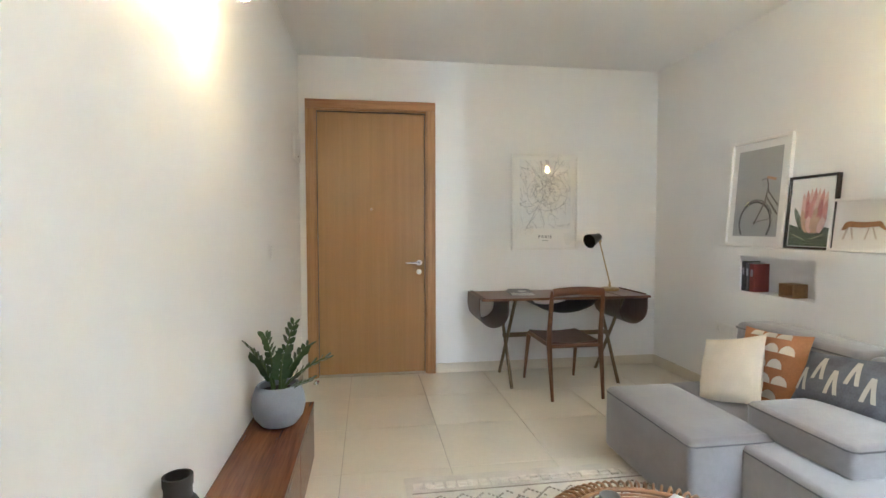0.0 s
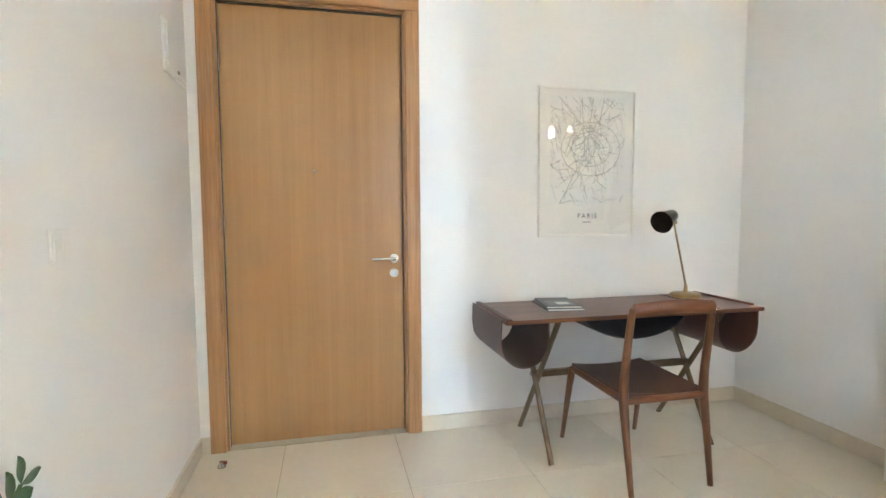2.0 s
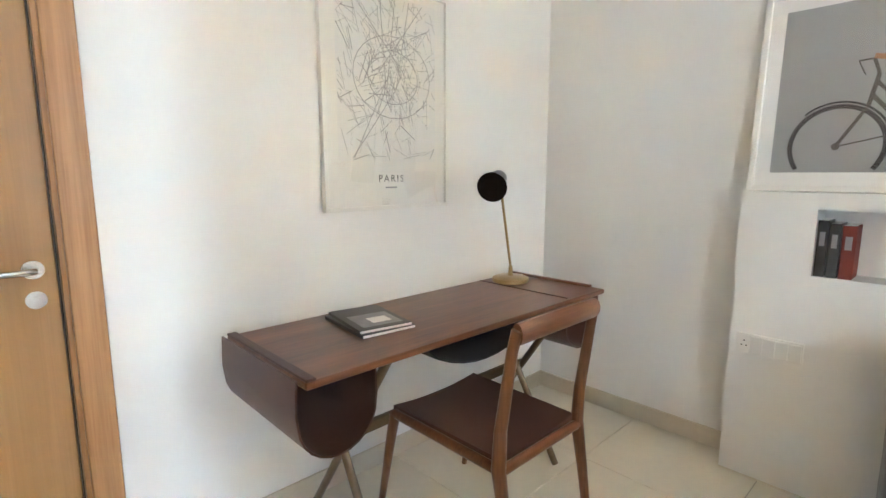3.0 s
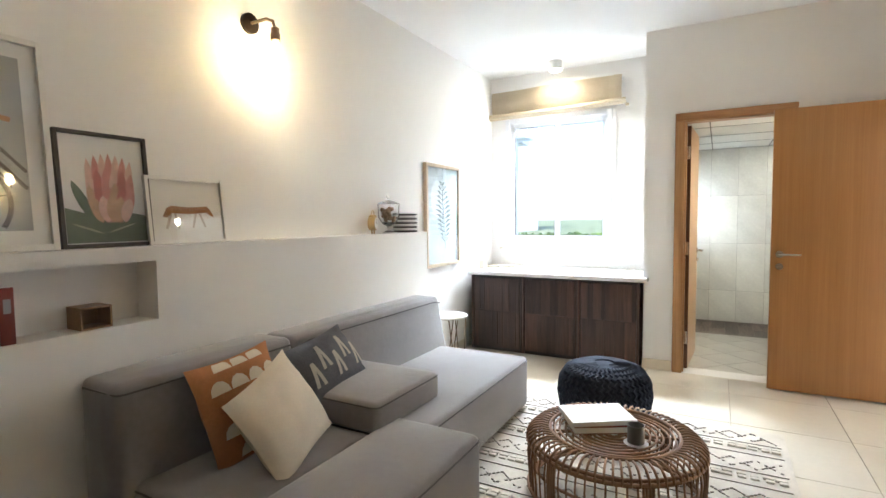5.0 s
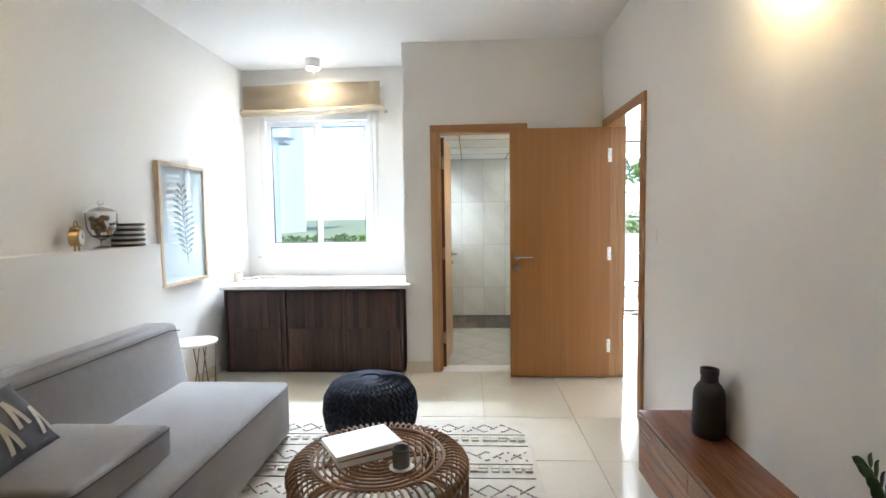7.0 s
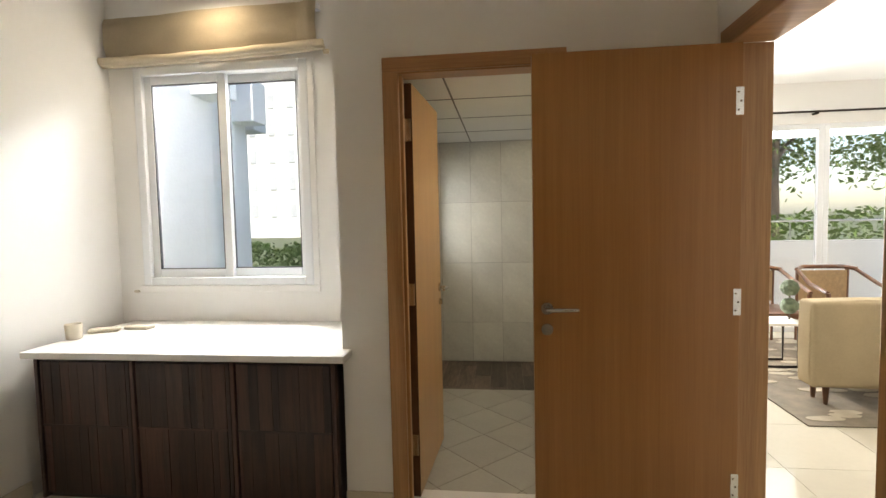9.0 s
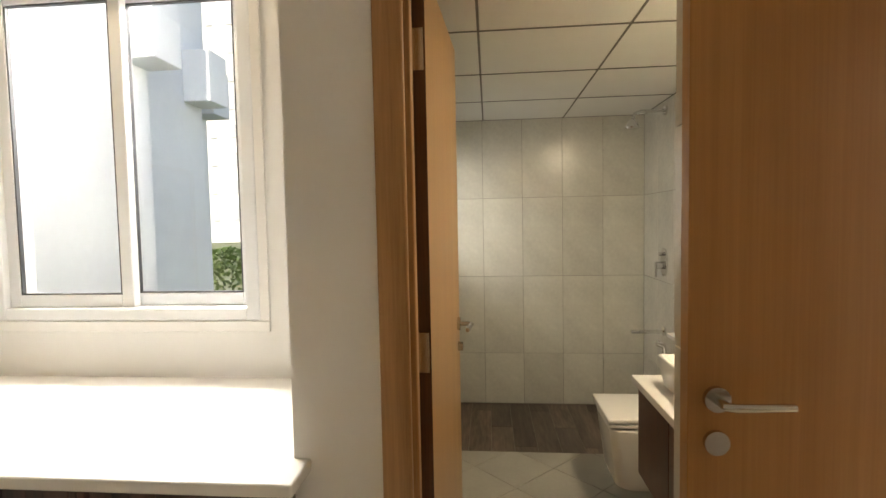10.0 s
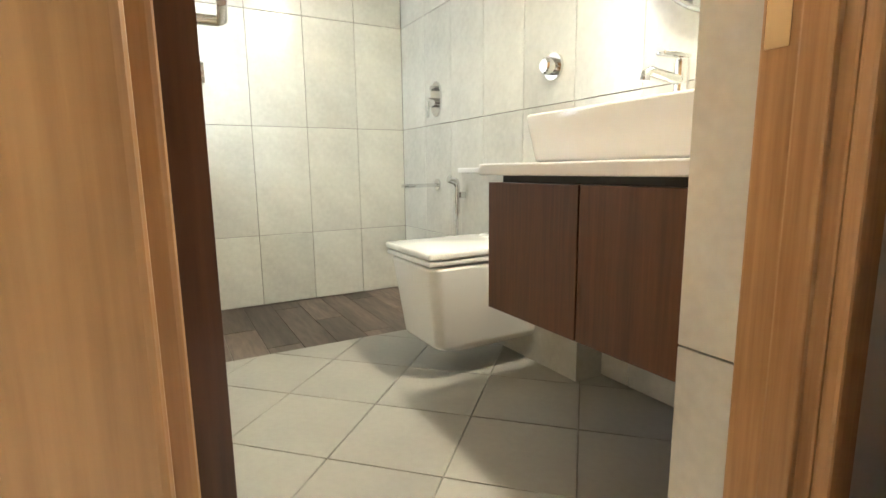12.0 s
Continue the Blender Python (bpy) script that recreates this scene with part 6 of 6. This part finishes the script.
for y in (-8.0, -7.75):
    tube(bm, [(-1.7, y, 0.40), (-1.7, y, 0.02), (-0.8, y, 0.02), (-0.8, y, 0.40)], 0.012, 6)
part("frame", bm, BLACKM, gt, "", True)
for i, m_ in enumerate((BOOKW, BOOKK)):
    b = thing("table_book", (-1.2, -7.87, 0.425 + 0.026 * i), "large book lying on the coffee table", "book")
    part("cover", B(-1.34, -1.08, -7.97, -7.78, 0.426 + 0.026 * i, 0.45 + 0.026 * i, 0.002), m_, b)
r2 = thing("patterned_rug", (-1.9, -7.7, 0), "brown and beige leaf-patterned rug in the next room", "rug")
part("rug_base", B(-3.8, -1.06, -8.9, -6.45, 0.001, 0.010, 0.003), mat("rug_brown", (0.20, 0.165, 0.12), 0.95, var=0.3, scale=8, bump=0.5, bump_scale=150), r2)
bm = bmesh.new()
rk = random.Random(9)
for i in range(110):
    x, y, a = rk.uniform(-3.65, -1.2), rk.uniform(-8.8, -6.55), rk.uniform(-0.4, 0.4)
    plate(bm, [(x + 0.11 * math.cos(q + 0) , y + 0.045 * math.sin(q) + 0.03 * a) for q in [k * math.tau / 8 for k in range(8)]], 0.010, 0.0125 + 0.0003 * (i % 7), lambda u, v, w: (u, v, w))
tagged(part("leaf_pattern", bm, mat("rug_beige", (0.42, 0.36, 0.27), 0.95, var=0.2, scale=10), r2), kind="stuff")
dt = thing("topiary_balls", (-1.78, -7.9, 0.425), "two dark green topiary balls on a stem", "plant")
part("stem", tube(bmesh.new(), [(-1.70, -7.9, 0.425), (-1.70, -7.9, 0.72)], 0.008, 8), BARK, dt)
for z in (0.55, 0.72):
    bm = bmesh.new()
    bmesh.ops.create_icosphere(bm, subdivisions=3, radius=0.075, matrix=pose(-1.70, -7.9, z))
    for v in bm.verts:
        v.co += (v.co - Vector((-1.70, -7.9, z))) * 0.18 * noise.noise(v.co * 60)
    part("ball", bm, LEAFP, dt)


# ---- planting outside ----
def leaves(bm, rnd, place, n, size):
    for _ in range(n):
        c = place()
        a = Vector((rnd.uniform(-1, 1), rnd.uniform(-1, 1), rnd.uniform(-1, 1))).normalized()
        b = a.orthogonal().normalized()
        s = size * rnd.uniform(0.6, 1.3)
        bm.faces.new([bm.verts.new(c + a * s), bm.verts.new(c + b * s * 0.5), bm.verts.new(c - a * s), bm.verts.new(c - b * s * 0.5)])


def hedge(x0, x1, y, z1, seed, n=2600):
    rnd = random.Random(seed)
    t = thing("hedge", ((x0 + x1) / 2, y, -0.5), "yellow-green leafy hedge outside the window", "hedge")
    bm = bmesh.new()

    def place():
        x = rnd.uniform(x0, x1)
        top = z1 + 0.35 * noise.noise(Vector((x * 1.3, seed, 0)))
        return Vector((x, y + rnd.gauss(0, 0.35), -0.5 + (top + 0.5) * rnd.random() ** 0.6))
    leaves(bm, rnd, place, n, 0.07)
    tagged(part("leaves", bm, FOLIAGE, t), kind="stuff")
    part("stems", tube(tube(bmesh.new(), [(x0 * 0.7 + x1 * 0.3, y, -0.5), (x0 * 0.7 + x1 * 0.3, y, z1 * 0.6)], 0.03, 6), [(x0 * 0.3 + x1 * 0.7, y, -0.5), (x0 * 0.3 + x1 * 0.7, y, z1 * 0.6)], 0.03, 6), BARK, t)


hedge(1.0, 9.0, -16.5, 0.8, 1, 5200)
hedge(-10, 1, -13.2, 1.4, 2, 6500)


def tree(x, y, h, seed):
    rnd = random.Random(seed)
    t = thing("tree", (x, y, -0.5), "slender garden tree with a sparse green crown", "tree", "garden trees")
    part("trunk", tube(bmesh.new(), [(x, y, -0.5), (x + 0.08, y, h * 0.4), (x - 0.05, y + 0.1, h)], [0.16, 0.12, 0.06], 10), BARK, t, "", True)
    tips = []
    for k in range(9):
        a, z = rnd.uniform(0, 6.28), h * rnd.uniform(0.4, 0.95)
        e = Vector((x + math.cos(a) * rnd.uniform(1, 2.2), y + math.sin(a) * rnd.uniform(1, 2.2), z + rnd.uniform(0.2, 1.0)))
        part("limb", tube(bmesh.new(), [(x, y, z), tuple((Vector((x, y, z)) + e) / 2 + Vector((0, 0, 0.15))), tuple(e)], [0.045, 0.03, 0.012], 6), BARK, t, "", True)
        tips.append(e)
    bm = bmesh.new()

    def place():
        e = rnd.choice(tips)
        return e + Vector((rnd.gauss(0, 0.6), rnd.gauss(0, 0.6), rnd.gauss(0, 0.35)))
    leaves(bm, rnd, place, 8000, 0.085)
    tagged(part("crown", bm, FOLIAGE, t), kind="stuff")


tree(-2.4, -14.5, 5.0, 21)
tree(-5.4, -15.5, 5.5, 22)
tree(-8.5, -15.0, 5.0, 23)

# ---- floor and wall pieces ----
def pieces(parent, name, cells, material):
    """Tiles as objects of their own; alike ones share a mesh. A cell: x0, x1, y0, y1, z0, z1."""
    made = {}
    for c in cells:
        size = tuple(round(c[i + 1] - c[i], 3) for i in (0, 2, 4))
        if min(size) <= 0.002:
            continue
        if size not in made:
            made[size] = mesh_of(name, B(0, size[0], 0, size[1], 0, size[2], 0.0012, 1), material)
        ob = new(name, made[size])
        ob.parent = parent
        ob.location = (c[0], c[2], c[4])


G = 0.0015
cells = []
for i in range(-1, 6):
    for k in range(9):
        x0, y1 = 0.44 + 0.612 * (i - 1) + 0.612, -0.612 * k + 0.612
        xa, xb, ya, yb = max(x0 - 0.612, 0.0), min(x0, XW), max(y1 - 1.224 + 0.0, YB), min(y1 - 0.612, 0.0)
        if xb > xa and yb > ya:
            cells.append((xa + G, xb - G, ya + G, yb - G, -0.012, 0))
pieces(floor, "tile", cells, TILE)
bm = bmesh.new()
for i in range(10):
    for k in range(13):
        xb, yb = 0.0 - 0.002 - 0.612 * i, -2.2 - 0.612 * k
        box(bm, xb - 0.609, xb, yb - 0.609, yb, -0.012, 0)
nf = solid("floor_next_room", bm, TILE, "glossy cream floor tiles of the next room", "floor", "structure")
rows = [(-0.02, 0.377), (0.377, 0.977), (0.977, 1.577), (1.577, BH)]
cells = []
for z0, z1 in rows:
    for i in range(6):
        cells.append((BX0 + 0.3 * i + G, min(BX0 + 0.3 * i + 0.3, BX1) - G, YK - 0.012, YK, z0 + G, z1 - G))
pieces(wb, "tile", cells, BTILE)
cells = []
for z0, z1 in rows:
    for i in range(9):
        cells.append((BX0 - 0.012, BX0, YK + 0.3 * i + G, min(YK + 0.3 * i + 0.3, YBI) - G, z0 + G, z1 - G))
pieces(wr, "tile", cells, BTILE)
cells = []
for z0, z1 in rows:
    for i in range(9):
        y0, y1 = YK + 0.3 * i, min(YK + 0.3 * i + 0.3, YBI)
        if y0 < LW1 and y1 > LW0 and z1 > LZ0 and z0 < LZ1:
            if z0 < LZ0:
                cells.append((BX1, BX1 + 0.012, y0 + G, y1 - G, z0 + G, LZ0 - G))
            if z1 > LZ1:
                cells.append((BX1, BX1 + 0.012, y0 + G, y1 - G, LZ1 + G, z1 - G))
            continue
        cells.append((BX1, BX1 + 0.012, y0 + G, y1 - G, z0 + G, z1 - G))
pieces(wl, "tile", cells, BTILE)
# tiled reveal of the bathroom door
cells = []
for z0, z1 in ((-0.01, 0.45), (0.45, 1.05), (1.05, 1.65), (1.65, 2.12)):
    cells.append((0.661, 0.688, YBI - 0.008, YB - 0.114, z0 + G, z1 - G))
    cells.append((1.42, 1.434, YBI - 0.008, YB - 0.114, z0 + G, z1 - G))
    cells.append((BX0 + 0.02, 0.66, YBI - 0.014, YBI - 0.005, z0 + G, z1 - G))
pieces(wf, "tile", cells, BTILE)
# diagonal floor tiles
WETY = -7.10
D = 0.32
for i in range(-14, 15):
    for k in range(-14, 15):
        u, v = 0.083 + i * D, 0.019 + k * D
        cx, cy = (u - v) / math.sqrt(2) + 0.8, (u + v) / math.sqrt(2) - 6.3
        r = D / math.sqrt(2)
        if cx + r < 0.0 or cx - r > 1.6 or cy - r > YBI or cy + r < WETY:
            continue
        bm = bmesh.new()
        h = D / 2 - 0.0018
        box(bm, -h, h, -h, h, -0.012, 0, 0.001, 1)
        bmesh.ops.rotate(bm, verts=bm.verts, matrix=Matrix.Rotation(radians(45), 3, "Z"))
        bmesh.ops.translate(bm, verts=bm.verts, vec=(cx, cy, 0))
        for co, no in (((BX0, 0, 0), (-1, 0, 0)), ((BX1, 0, 0), (1, 0, 0)), ((0, YBI, 0), (0, 1, 0)), ((0, WETY, 0), (0, -1, 0))):
            cut = bmesh.ops.bisect_plane(bm, geom=bm.verts[:] + bm.edges[:] + bm.faces[:], plane_co=co, plane_no=no, clear_outer=True)
            ed_ = [e for e in cut["geom_cut"] if isinstance(e, bmesh.types.BMEdge)]
            if ed_:
                bmesh.ops.edgeloop_fill(bm, edges=ed_)
        if len(bm.faces) < 4:
            bm.free()
            continue
        bmesh.ops.translate(bm, verts=bm.verts, vec=(-cx, -cy, 0))
        ob = new("tile", mesh_of("tile", bm, BFLOOR))
        ob.parent = bpy.data.objects["bathroom_floor"]
        ob.location = (cx, cy, -0.02)
cells = []
for i in range(11):
    x0 = BX0 + i * 0.145
    y = YK - 0.3 * (i % 3)
    while y < WETY:
        ya, yb = max(y, YK), min(y + 0.75, WETY)
        if yb - ya > 0.02:
            cells.append((x0 + 0.001, min(x0 + 0.145, BX1) - 0.001, ya + 0.001, yb - 0.001, -0.034, -0.022))
        y += 0.75
pieces(bpy.data.objects["bathroom_floor"], "plank", cells, PLANK)
